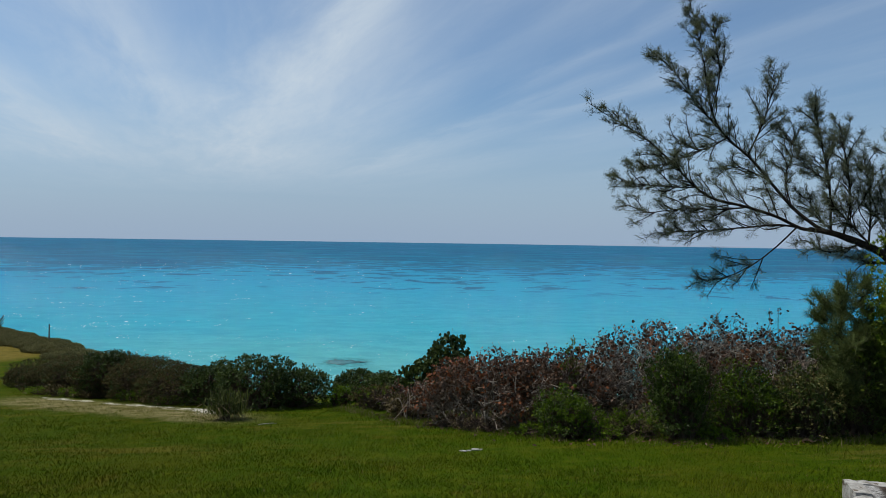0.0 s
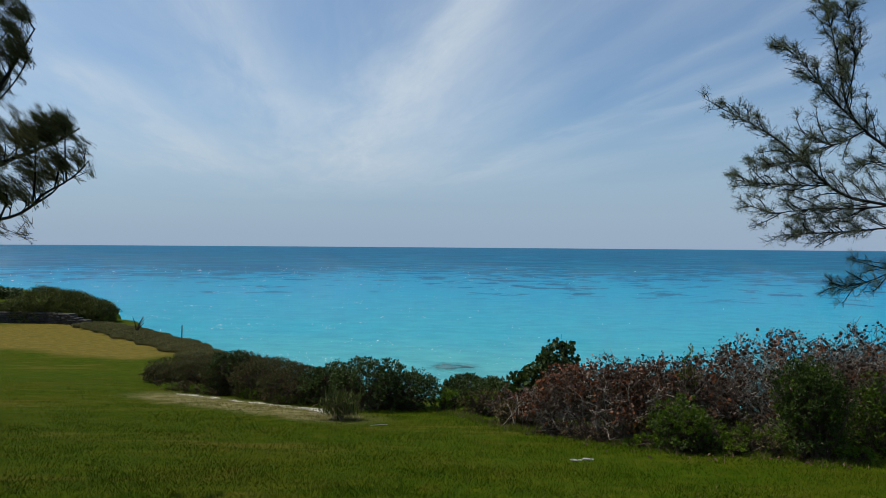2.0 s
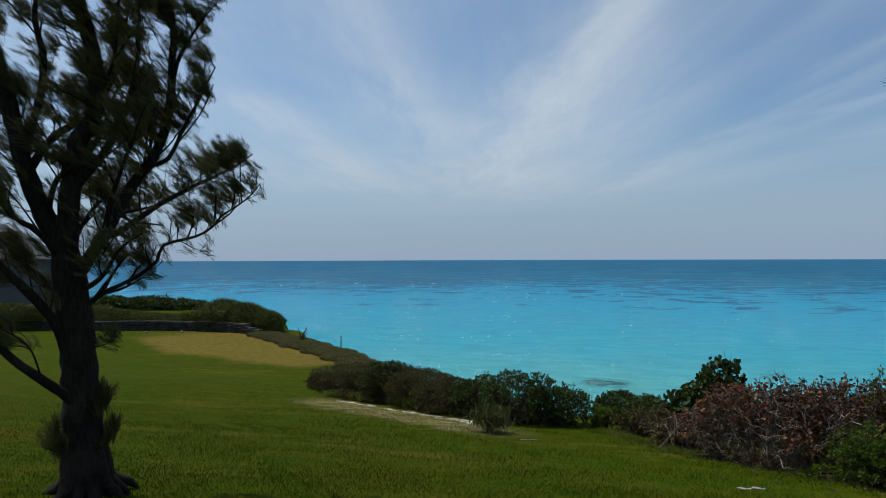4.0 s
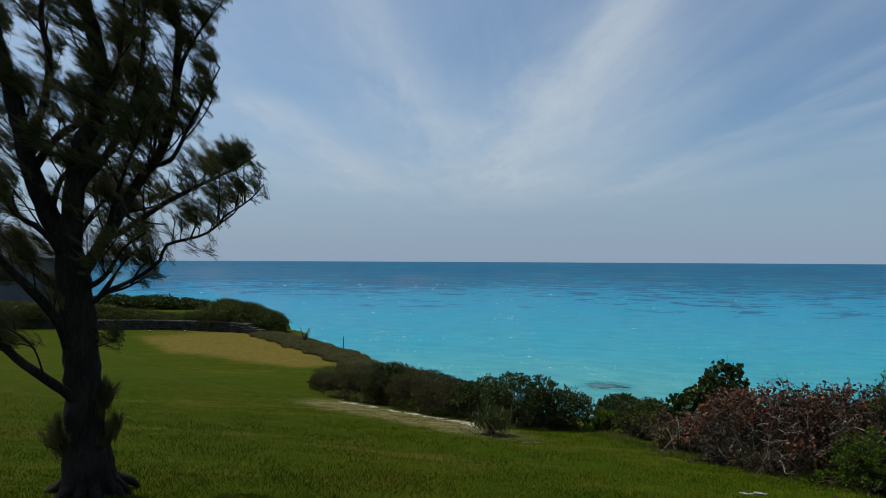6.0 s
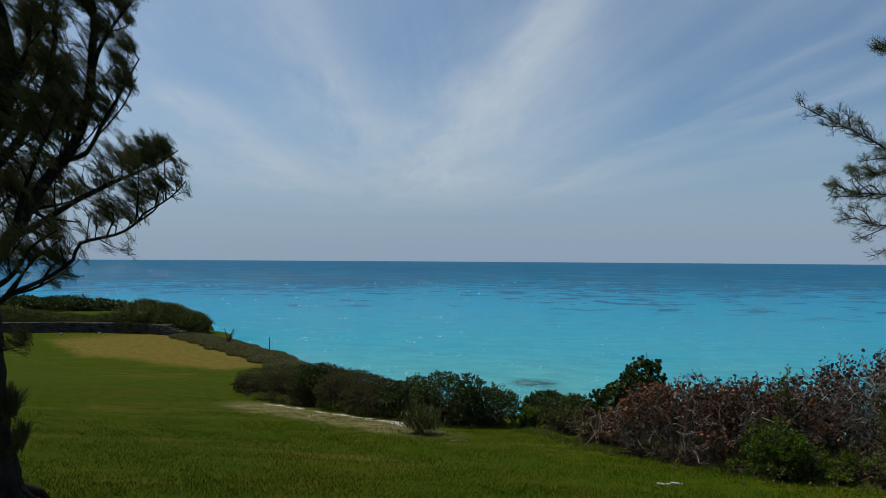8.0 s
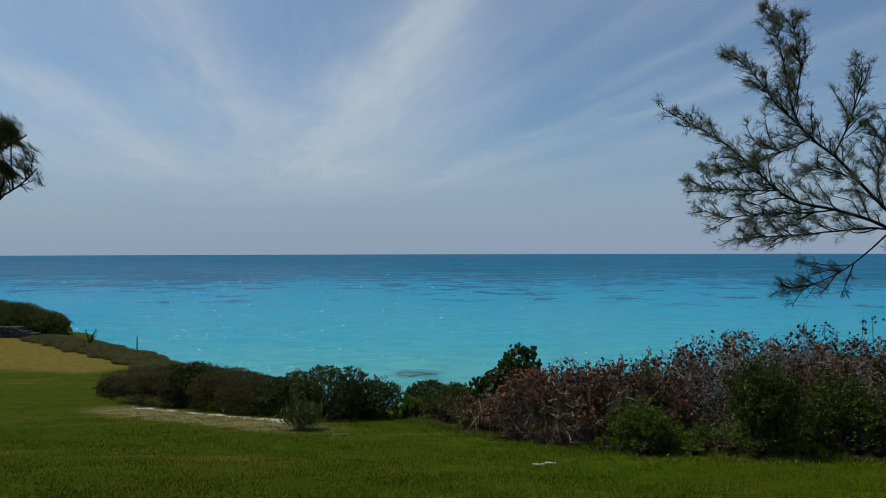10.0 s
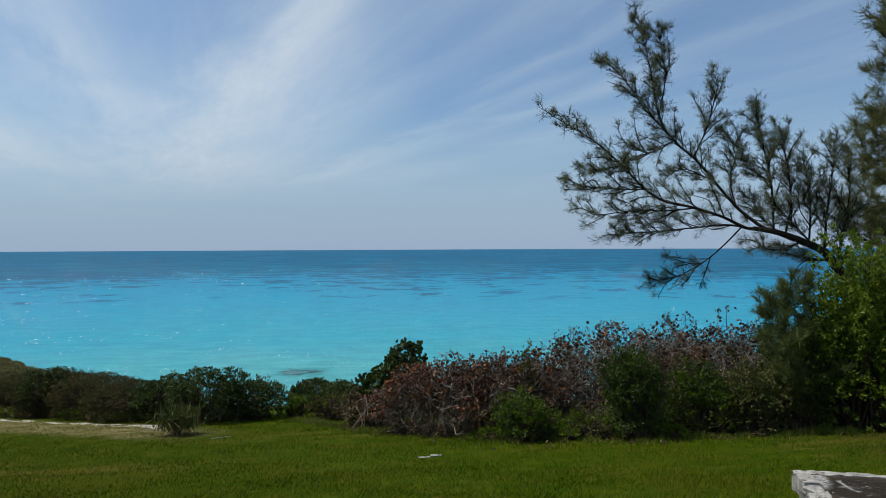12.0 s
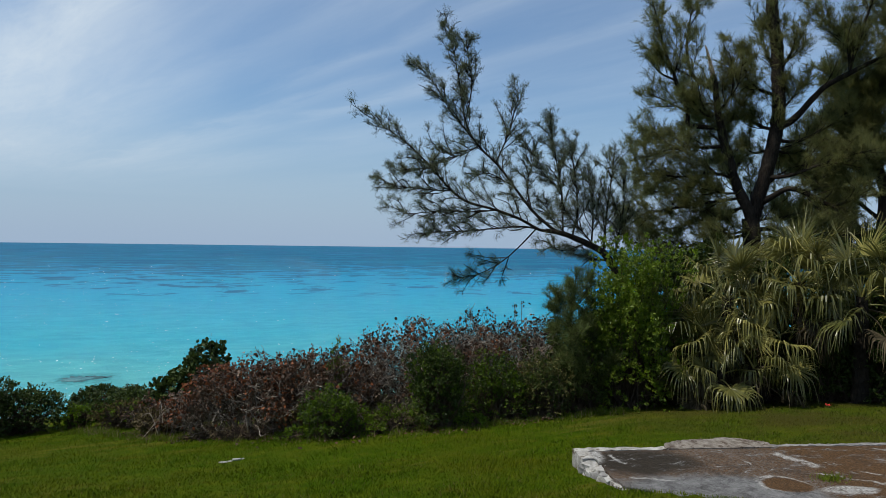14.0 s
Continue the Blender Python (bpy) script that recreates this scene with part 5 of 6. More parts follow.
for az, d, wide, high, seed in ((-8.2, 11.55, 0.42, 0.20, 73), (-13.7, 11.45, 0.46, 0.24, 74), (-15.2, 11.75, 0.36, 0.40, 75), (-22.6, 11.75, 0.34, 0.22, 76)):
    shrub("weeds", "low bright green weeds at the feet of the shrubs", az, d, wide, 0.25, high, seed, FRESH, 170, 6, 0.05, 0.55, group="weeds along the shrubs", lump=0.7, second=(BRIGHT, 0.4, "bright leaves"))
for az, d, wide, high, seed in ((-3.6, 12.0, 0.50, 0.30, 77), (-1.0, 12.6, 0.42, 0.26, 78)):
    shrub("dry_brush", "heap of dry straw coloured twigs below withered branches", az, d, wide, 0.3, high, seed, STRAW, 150, 4, 0.05, 0.25, group="dry brush along the shrubs", lump=0.7, second=(BLEACHED, 0.5, "bleached leaves"))
shrub("green_shrub", "loose olive green shrub at the lawn's edge", -25.0, 12.4, 0.60, 0.5, 1.18, 65, FRESH, 1200, 6, 0.055, 0.45, group=GREENS, lump=0.65, inner=0.4, second=(DEEP, 0.45, "dark leaves"))
shrub("green_shrub", "loose olive green shrub at the lawn's edge", -28.8, 12.6, 0.60, 0.5, 1.20, 66, OLIVE, 1200, 6, 0.055, 0.45, group=GREENS, lump=0.65, inner=0.4, second=(DEEP, 0.5, "dark green leaves"))
shrub("green_shrub", "dark dense shrub under the casuarina", -31.8, 13.5, 0.75, 0.6, 1.65, 67, DEEP, 900, 7, 0.06, 0.4, group=GREENS)
shrub("green_shrub", "tall bright green broadleaf shrub beside the palms", -36.0, 13.8, 0.92, 0.8, 2.95, 68, SUNNY, 3000, 9, 0.075, 0.5, group=GREENS, second=(BRIGHT, 0.35, "brighter leaves"), rise=0.4, inner=0.40, lump=0.9)
shrub("green_shrub", "dark dense shrub under the casuarina", -38.6, 14.6, 0.9, 0.7, 2.0, 69, DEEP, 700, 7, 0.07, 0.45, group=GREENS)
shrub("green_shrub", "tall green shrub crowding the palm clump", -56.6, 15.6, 0.9, 0.9, 3.5, 70, BRIGHT, 1200, 8, 0.075, 0.5, group=GREENS, second=(DEEP, 0.45, "dark leaves"), rise=0.5)
for k, (az, d, wide, high) in enumerate([(-35.5, 15.6, 1.1, 2.2), (-39.5, 16.2, 1.2, 3.2), (-43.0, 16.8, 1.5, 3.4), (-48.0, 17.2, 1.6, 3.5), (-54.0, 17.0, 1.6, 3.6), (-60.0, 16.0, 1.6, 3.4)]):
    shrub("green_shrub", "dark thicket shrub behind the palm clump", az, d, wide, 0.9, high, 72 + k, DEEP, 1100, 8, 0.135, 0.5, group=GREENS)
for k, (az, d, wide, high) in enumerate([(-44.6, 15.4, 0.9, 1.4), (-47.6, 15.3, 0.9, 1.4), (-50.6, 15.2, 0.9, 1.5), (-53.6, 15.2, 0.9, 1.7), (-56.6, 15.0, 0.9, 1.8)]):
    shrub("green_shrub", "dark undergrowth shrub between the palms", az, d, wide, 0.6, high, 90 + k, DEEP, 1100, 7, 0.09, 0.5, group=GREENS)
shrub("yellow_green_shrub", "small yellow green shrub in a gap of the scrub", 8.7, 16.4, 0.32, 0.3, 0.5, 80, FRESH, 200, 6, 0.06, 0.5)
DARKS = "dark coastal shrubs"
for k, (az, d, wide, high) in enumerate([(15.7, 16.3, 0.95, 1.22), (12.4, 16.6, 0.85, 0.95), (18.9, 17.2, 0.8, 1.0), (7.0, 18.0, 0.75, 0.75), (4.6, 17.0, 0.6, 0.75)]):
    shrub("coastal_shrub", "dense dark green coastal shrub at the lawn's edge", az, d, wide, 0.8, high, 81 + k, DEEP, 900, 7, 0.07, 0.55, group=DARKS, inner=0.65)
shrub("coastal_shrub", "grey green and brown low coastal shrub", 3.0, 13.9, 0.45, 0.4, 0.5, 86, SCRUB, 420, 6, 0.055, 0.45, group=DARKS, bare=0.1, second=(STRAW, 0.3, "pale dry leaves"))
shrub("coastal_shrub", "grey green and brown low coastal shrub", 5.6, 15.6, 0.6, 0.5, 0.6, 87, SCRUB, 350, 6, 0.06, 0.5, group=DARKS, bare=0.2, second=(FRESH, 0.25, "fresh leaves"))

SCRUBS = "low scrub on the bluff"
for k, (az, d, wide, high) in enumerate([(21.3, 17.8, 1.1, 0.95), (23.8, 19.0, 1.1, 1.05), (26.4, 20.4, 1.1, 1.15), (28.6, 21.6, 1.0, 0.95), (30.4, 22.6, 0.9, 0.75),
                                      (31.6, 24.5, 0.9, 0.6), (29.8, 27.0, 1.7, 0.7), (27.0, 25.0, 1.6, 1.0), (24.0, 22.5, 1.4, 1.0)]):
    shrub("scrub", "low brownish green scrub mound at the bluff's edge", az, d, wide, wide * 0.9, high, 100 + k, SCRUB, 2300, 8, 0.042, 0.40, group=SCRUBS, second=(DEEP, 0.3, "dark green leaves"), inner=0.75, lump=0.2)
shrub("scrub", "dark rounded shrub among the low scrub", 27.2, 20.0, 0.6, 0.5, 1.25, 118, DEEP, 500, 7, 0.07, 0.5, group=SCRUBS)
for k, (az, d, wide) in enumerate([(27.6, 30.5, 1.7), (28.7, 34.5, 1.7), (30.4, 38.6, 1.6), (31.0, 41.0, 1.6), (32.2, 42.5, 1.6), (33.0, 45.2, 1.6), (34.0, 47.0, 1.7), (34.6, 49.6, 1.6), (35.4, 51.5, 1.7), (36.2, 54.0, 1.7), (37.0, 55.6, 1.6)]):
    shrub("scrub", "low olive scrub covering the bluff beside the dry field", az, d, wide * 0.9, wide * 0.8, 0.30, 120 + k, BANK, 1700, 7, 0.085, 0.36, group=SCRUBS, twigs=60, second=(OLIVE, 0.35, "darker olive leaves"), inner=0.85, lump=0.12)

WEEDS = "weeds along the sandy edge"
for k, (az, d) in enumerate([(22.4, 17.3), (23.4, 17.7), (24.3, 18.3), (25.2, 18.7), (27.6, 19.7), (28.3, 20.1), (29.2, 20.4), (30.2, 20.7), (31.4, 21.4)]):
    shrub("weed_clump", "low weedy plant clump at the scrub's sandy foot", az, d, 0.36, 0.26, 0.20 + 0.03 * (k % 4), 200 + k, (FRESH, SCRUB, BRIGHT)[k % 3], 110, 6, 0.06, 0.35, group=WEEDS, category="plant",
          twigs=20, second=(STRAW, 0.2, "pale dry leaves"))

HEDGES = "hedge behind the stone wall"
for k, (az, d, wide, high) in enumerate([(36.9, 60.0, 1.6, 1.7), (38.4, 61.0, 2.1, 2.3), (40.2, 62.0, 2.4, 2.7), (42.2, 64.0, 2.2, 1.45), (44.0, 65.0, 2.2, 1.2), (46.0, 66.0, 2.2, 1.3), (48.0, 66.5, 2.4, 1.6), (50.2, 67.0, 2.6, 2.0), (52.6, 67.0, 2.6, 2.2), (55.2, 67.0, 2.8, 2.3)]):
    shrub("hedge_shrub", "feathery green hedge shrub behind the dry stone wall", az, d, wide, 1.8, high, 140 + k, HEDGE, 1700, 6, 0.28, 0.14, group=HEDGES, twigs=40, rise=0.6, inner=0.8, lump=0.16)
for k, (az, d, wide, high) in enumerate([(43.6, 95.0, 3.0, 1.2), (46.0, 96.0, 3.5, 1.6), (49.0, 97.0, 3.5, 1.7), (52.0, 92.0, 4.0, 1.9), (56.0, 90.0, 4.0, 2.2)]):
    shrub("hedge_shrub", "dark distant hedge shrub on the far lawn", az, d, wide, 2.5, high, 160 + k, DEEP, 700, 6, 0.40, 0.4, group="far hedge", twigs=30, inner=0.75)


def sapling():
    """A young feathery casuarina at the edge of the lawn."""
    rng = np.random.default_rng(31)
    foot = on_ground(-31.2, 13.4)
    ob = thing("casuarina_sapling", "young feathery casuarina among the lawn's edge shrubs", "tree", at=foot)
    stem = smooth_line([[0, 0, -0.05], [0.05, 0, 0.9], [0.0, 0.05, 1.8], [0.1, 0, 2.75]], 0.1)
    part("trunk", tube(Shape(), stem, [0.05, 0.035, 0.01], 7), BARK, ob, smooth=True)
    lines = [(stem, 1.0, 0.1)]
    for k in range(34):
        z = 0.15 + 2.1 * (k / 34) ** 1.1
        a = k * 2.4 + rng.uniform(-0.4, 0.4)
        r = (1.15 - 0.36 * z) * rng.uniform(0.5, 1.2)
        lines.append((smooth_line([[0, 0, z], [r * 0.55 * math.cos(a), r * 0.55 * math.sin(a), z + 0.20], [r * math.cos(a), r * math.sin(a), z + 0.62 * rng.uniform(0.6, 1.3)]], 0.1), 1.0, 0.15))
    twig, green = needle_crown(lines, rng, 0.12, 0.6, 0.02, (-0.12, 0, 0.22), needle=0.14, per_tuft=8, width=0.007)
    part("twigwork", twig, BARK, ob)
    part("crown", green, leaf_material("young casuarina needles", (0.034, 0.050, 0.014), (0.150, 0.178, 0.052), 0.6, 0.3, 0.12), ob)


sapling()


# ---------------------------------------------------------------- palms
def fan_leaf(rng, stalk, blade, fold, down, segments=40, hang=0.9):
    """One fan leaf growing along +x from the origin: the stalk and the blade's segments, stiff to their middle and hanging in threads beyond it.
    down: the way of gravity as the leaf sees it."""
    stem, fan = Shape(), Shape()
    line = smooth_line([[0, 0, 0], [stalk * 0.5, 0, 0.10 * stalk], [stalk, 0, 0.02 * stalk]], 0.12)
    tube(stem, line, [0.020, 0.012, 0.009], 5)
    hub = line[-1]
    steps = np.linspace(0, 1, 9)
    wide = np.array([0.005, 0.012, 0.017, 0.017, 0.013, 0.009, 0.0065, 0.004, 0.0015]) * blade / 0.75
    quads = []
    for r in range(8):
        quads += [[3 * r, 3 * r + 1, 3 * r + 4, 3 * r + 3], [3 * r + 1, 3 * r + 2, 3 * r + 5, 3 * r + 4]]
    for k in range(segments):
        f = (k + 0.5 + rng.uniform(-0.25, 0.25)) / segments * 2 - 1
        a = f * radians(135)
        long = blade * (1.0 - 0.25 * abs(f) ** 1.5) * rng.uniform(0.82, 1.10)
        out = np.array([math.cos(a), math.sin(a), fold * (abs(math.sin(a)) - 0.35)])
        out = out / np.linalg.norm(out)
        side = np.array([-math.sin(a), math.cos(a), rng.uniform(-0.4, 0.4)])
        bend = rng.uniform(0.40, 0.58)
        much = hang * rng.uniform(0.75, 1.2)
        drift = rng.normal(0, 0.12, 3)
        mid = [hub - np.array([0.06 * blade * (1 - abs(f)), 0, 0])]
        for t0, t1 in zip(steps[:-1], steps[1:]):
            q = min(1.0, max(0.0, (t1 - bend) / 0.22)) * much + 0.10 * hang * t1
            way = out * max(0.06, 1 - q) + down * q + drift * t1 ** 2
            mid.append(mid[-1] + way / np.linalg.norm(way) * long * (t1 - t0))
        mid = np.array(mid)
        fan.add(np.stack([mid - side * wide[:, None], mid + [0, 0, 0.006], mid + side * wide[:, None]], 1).reshape(-1, 3), quads)
    return stem, fan


def palm(name, label, foot, trunk_high, fronds, stalk, blade, seed, dry=0.15, group="", low=-25, hang=0.9):
    rng = np.random.default_rng(seed)
    ob = thing(name, label, "palm", group, at=foot)
    if trunk_high > 0.05:
        part("trunk", tube(Shape(), smooth_line([[0, 0, -0.1], [0.03, 0.02, trunk_high * 0.5], [0, 0, trunk_high]], 0.08), [0.15, 0.13, 0.11], 10, 0.08, rng), BARK, ob)
    for k in range(fronds):
        f = k / max(1, fronds - 1)
        pitch = 80 - (80 - low) * f ** 0.85 + rng.uniform(-7, 7)
        spin = k * 137.5 + rng.uniform(-15, 15)
        dried = f > 1 - dry
        m = Matrix.Translation((0, 0, trunk_high - 0.25 * f)) @ pose(0, 0, 0, 0, -pitch, spin) @ pose(0, 0, 0, rng.uniform(-30, 30), 0, 0)
        down = np.array(m.to_3x3().transposed() @ Vector((0, 0, -1)))
        stem, fan = fan_leaf(rng, stalk * rng.uniform(0.8, 1.2), blade * rng.uniform(0.88, 1.12), rng.uniform(0.15, 0.5), down, hang=hang * (0.25 if f < 0.16 else rng.uniform(0.45, 0.8) if f < 0.4 else rng.uniform(0.72, 1.05)))
        frond = part("frond", fan, FROND_DRY if dried else FROND, ob, "dry straw coloured frond" if dried else "")
        frond.matrix_local = m
        part("stalk", stem, FROND_DRY if dried else FROND, frond)
    return ob


def yucca(az, d):
    """A low rosette of stiff sword leaves with a skirt of dead ones."""
    rng = np.random.default_rng(55)
    foot = on_ground(az, d)
    ob = thing("yucca", "dark spiky yucca with pale dead leaves at the sandy edge", "plant", at=foot)
    green, dead = Shape(), Shape()
    for k in range(560):
        old = k >= 510
        spin = rng.uniform(0, 6.28) if not old else rng.choice([-0.3, 3.6, 5.4]) + rng.normal(0, 0.5)
        rise = radians(rng.uniform(8, 86) if not old else rng.uniform(-65, -5))
        out = np.array([math.cos(spin) * math.cos(rise), math.sin(spin) * math.cos(rise), math.sin(rise)])
        base = np.array([rng.normal(0, 0.17), rng.normal(0, 0.14), 0.14 + (0.20 if k % 3 == 0 else 0.0)])
        long = rng.uniform(0.20, 0.38)
        side = unit(np.cross(out, [0, 0, 1.0])) * rng.uniform(0.007, 0.012)
        sag = np.array([0, 0, -0.22 if old else -0.06]) * long
        rows = []
        for t, wd in ((0.0, 0.6), (0.4, 1.0), (0.75, 0.7), (1.0, 0.06)):
            p = base + out * long * t + sag * t * t
            p[2] = max(p[2], 0.02)
            rows += [p - side * wd, p + [0, 0, 0.005], p + side * wd]
        (dead if old else green).add(rows, [[3 * r + c, 3 * r + c + 1, 3 * r + c + 4, 3 * r + c + 3] for r in range(3) for c in (0, 1)])
    part("trunk", tube(Shape(), [[0, 0, -0.05], [0, 0.01, 0.2], [0.01, 0, 0.4]], [0.07, 0.08, 0.05], 8, 0.1, rng), TWIG, ob)
    part("foliage", green, HEDGE, ob)
    part("foliage", dead, STRAW, ob, "pale dead hanging leaves")


PALMS = "palm clump beside the slab"
for az, d, high, count, seed, low in ((-43.4, 14.8, 2.15, 22, 51, -62), (-48.4, 15.1, 2.38, 24, 52, -60), (-46.0, 14.6, 1.30, 14, 58, -50), (-52.4, 14.7, 2.0, 16, 56, -34)):
    palm("fan_palm", "bushy fan palm with drooping yellow green fronds at lawn's edge", on_ground(az, d), high, count, 0.80, 0.88, seed, 0.16, PALMS, low, 1.0)
for az, d, high, count, seed in ((-40.6, 14.0, 1.25, 16, 53), (-42.8, 13.8, 0.75, 10, 60), (-45.4, 14.0, 0.75, 6, 57), (-55.6, 15.4, 1.6, 9, 54)):
    palm("fan_palm", "low fan palm in front of the palm clump", on_ground(az, d), high, count, 0.55, 0.80, seed, 0.2, PALMS, -40, 1.0)
yucca(18.0, 14.1)


# ---------------------------------------------------------------- stones, slab, wall, house
def stone(rng, size, squash=1.0, rough=0.07, soft=0.28):
    """One rough stone as a shaped cube of 24 faces."""
    bm = bmesh.new()
    bmesh.ops.create_cube(bm, size=1.0)
    bmesh.ops.subdivide_edges(bm, edges=bm.edges[:], cuts=1, use_grid_fill=True)
    for v in bm.verts:
        v.co = v.co.normalized() * soft + v.co * (0.9 - soft)
        v.co += Vector(rng.uniform(-rough, rough, 3))
        v.co.x, v.co.y, v.co.z = v.co.x * size[0], v.co.y * size[1], v.co.z * size[2] * squash
    v = np.array([tuple(q.co) for q in bm.verts])
    bm.verts.index_update()
    f = np.array([[q.index for q in face.verts] for face in bm.faces])
    bm.free()
    return v, f


def lawn_stones():
    rng = np.random.default_rng(5)
    for x, y, size in ((0.34, 9.77, (0.11, 0.05, 0.016)), (0.43, 9.80, (0.05, 0.04, 0.014)), (0.53, 9.86, (0.11, 0.07, 0.028)), (0.61, 9.90, (0.05, 0.04, 0.016))):
        z = float(ground_height(x, y))
        v, f = stone(rng, size)
        ob = part("stone", Shape().add(v, f), LIMESTONE)
        ob.location = (x, y, z + size[2] * 0.3)
        tagged(ob, "small flat pale limestone lying in the grass", "stone", "stones in the lawn")
    a, b = on_ground(15.4, 13.0), on_ground(13.9, 13.15)
    s = tube(Shape(), smooth_line([a + [0, 0, 0.025], (a + b) / 2 + [0.02, 0.02, 0.03], b + [0, 0, 0.025]], 0.06), [0.008, 0.007, 0.004], 6)
    tagged(part("fallen_branch", s, LIMESTONE), "short pale fallen branch lying on the lawn", "branch")


def old_slab():
    rng = np.random.default_rng(6)
    top = -0.767
    corner = np.array([4.19, 6.81])
    u, v = np.array([0.968, -0.252]), np.array([-0.252, -0.968])
    ob = thing("concrete_slab", "broken concrete slab with lime patches and brown litter in the lawn", "slab", at=(corner[0], corner[1], top))
    # the top as a grid with an uneven, broken outline
    nu, nv = 60, 44
    a, b = np.linspace(0, 6.0, nu), np.linspace(0, 2.7, nv)
    ga, gb = np.meshgrid(a, b)
    wear = np.array([noise.noise(Vector((q * 1.7, 3.1, 0.4))) + 0.5 * noise.noise(Vector((q * 6.0, 1.1, 0.4))) for q in b])
    bite = np.where(b < 0.3, 0.0, 0.06 + 0.12 * wear + 0.05 * np.minimum(b - 0.3, 1.5)) + 1.4 * np.maximum(b - 1.22, 0)
    ga = bite[:, None] + ga * (6.0 - bite[:, None]) / 6.0
    gz = np.array([[0.012 * noise.noise(Vector((p * 1.3, q * 1.3, 2.0))) + 0.006 * noise.noise(Vector((p * 6, q * 6, 2.0))) for p in a] for q in b])
    xy = ga[..., None] * u + gb[..., None] * v
    grid = np.concatenate([xy, gz[..., None]], -1)
    s = Shape()
    i = (np.arange(nv - 1)[:, None] * nu + np.arange(nu - 1)).ravel()
    s.add(grid, np.stack([i, i + nu, i + nu + 1, i + 1], -1))
    rim = np.concatenate([grid[0, ::-1], grid[1:, 0], grid[-1, 1:], grid[-2:0:-1, -1]])
    low = rim * [1, 1, 0] + [0, 0, -0.42]
    k = np.arange(len(rim))
    s.add(np.concatenate([rim, low]), np.stack([k, k + len(rim), (k + 1) % len(rim) + len(rim), (k + 1) % len(rim)], -1))
    part("slab_body", s, CONCRETE, ob)

    def block(name, a0, a1, b0, b1, high, mat, jag):
        na, nb = max(2, int((a1 - a0) / 0.06)), max(2, int((b1 - b0) / 0.06))
        aa, bb = np.meshgrid(np.linspace(a0, a1, na + 1), np.linspace(b0, b1, nb + 1))
        rnd = rng.uniform(-jag, jag, (2,) + aa.shape)
        aa, bb = aa + rnd[0], bb + rnd[1]
        zz = high + rng.uniform(-0.008, 0.008, aa.shape)
        g = np.concatenate([aa[..., None] * u + bb[..., None] * v, zz[..., None]], -1)
        sh = Shape()
        n = na + 1
        ii = (np.arange(nb)[:, None] * n + np.arange(na)).ravel()
        sh.add(g, np.stack([ii, ii + n, ii + n + 1, ii + 1], -1))
        edge = np.concatenate([g[0, ::-1], g[1:, 0], g[-1, 1:], g[-2:0:-1, -1]])
        base = edge * [1, 1, 0] + [0, 0, -0.40]
        kk = np.arange(len(edge))
        sh.add(np.concatenate([edge, base]), np.stack([kk, kk + len(edge), (kk + 1) % len(edge) + len(edge), (kk + 1) % len(edge)], -1))
        return part(name, sh, mat, ob)

    block("kerb", -0.012, 1.12, -0.035, 0.075, 0.008, LIME, 0.005)
    # the raised, broken piece behind the kerb, with a ragged far edge
    aa = np.linspace(1.10, 2.44, 34)
    far = np.interp(aa, [1.10, 1.18, 1.36, 1.60, 1.82, 2.02, 2.15, 2.22, 2.36, 2.44], [-0.03, -0.11, -0.19, -0.24, -0.23, -0.29, -0.25, -0.22, -0.12, -0.05]) + rng.uniform(-0.022, 0.022, 34)
    share = np.linspace(0, 1, 7)
    bb = far + (0.055 - far) * share[:, None] + rng.uniform(-0.004, 0.004, (7, 34))
    zz = 0.012 + 0.022 * (1 - share[:, None]) + 0.012 * np.array([[noise.noise(Vector((p * 5.0, q * 3.0, 7.0))) for p in aa] for q in share])
    g = np.concatenate([(aa + 0 * bb)[..., None] * u + bb[..., None] * v, zz[..., None]], -1)
    ii = (np.arange(6)[:, None] * 34 + np.arange(33)).ravel()
    sh = Shape().add(g, np.stack([ii, ii + 34, ii + 35, ii + 1], -1))
    edge = np.concatenate([g[0, ::-1], g[1:, 0], g[-1, 1:], g[-2:0:-1, -1]])
    kk = np.arange(len(edge))
    sh.add(np.concatenate([edge, edge * [1, 1, 0] + [0, 0, -0.40]]), np.stack([kk, kk + len(edge), (kk + 1) % len(edge) + len(edge), (kk + 1) % len(edge)], -1))
    part("raised_edge", sh, RAISED, ob, "raised broken pale edge piece")
    block("kerb", 2.44, 6.0, -0.05, 0.03, 0.008, GREYCRETE, 0.005)
    block("kerb", -0.014, 0.13, 0.075, 0.34, 0.006, LIME, 0.006)
    p = 2.42 * u + 1.13 * v
    n = 300
    rootpos = np.stack([rng.normal(p[0], 0.09, n), rng.normal(p[1], 0.05, n), np.full(n, 0.0)], -1)
    way = np.stack([rng.normal(0, 0.03, n), rng.normal(0, 0.03, n), rng.uniform(0.02, 0.07, n)], -1)
    tuft = part("grass_tuft", blades(Shape(), rootpos, way, np.full(n, 0.006), rng=rng), LONG_GRASS)
    tuft.location = (corner[0], corner[1], top)
    tagged(tuft, "small green grass tuft growing on the slab", "grass", kind="stuff")
    for k in range(15):
        b0 = 0.40 + 0.058 * k + rng.uniform(-0.02, 0.02)
        a0 = 0.06 + 0.16 * (b0 - 0.35) + rng.uniform(-0.05, 0.07)
        size = rng.uniform(0.07, 0.17)
        vv, ff = stone(rng, (size * rng.uniform(0.8, 1.3), size * rng.uniform(0.8, 1.4), 0.12), 1.0, 0.15, 0.12)
        off = a0 * u + b0 * v
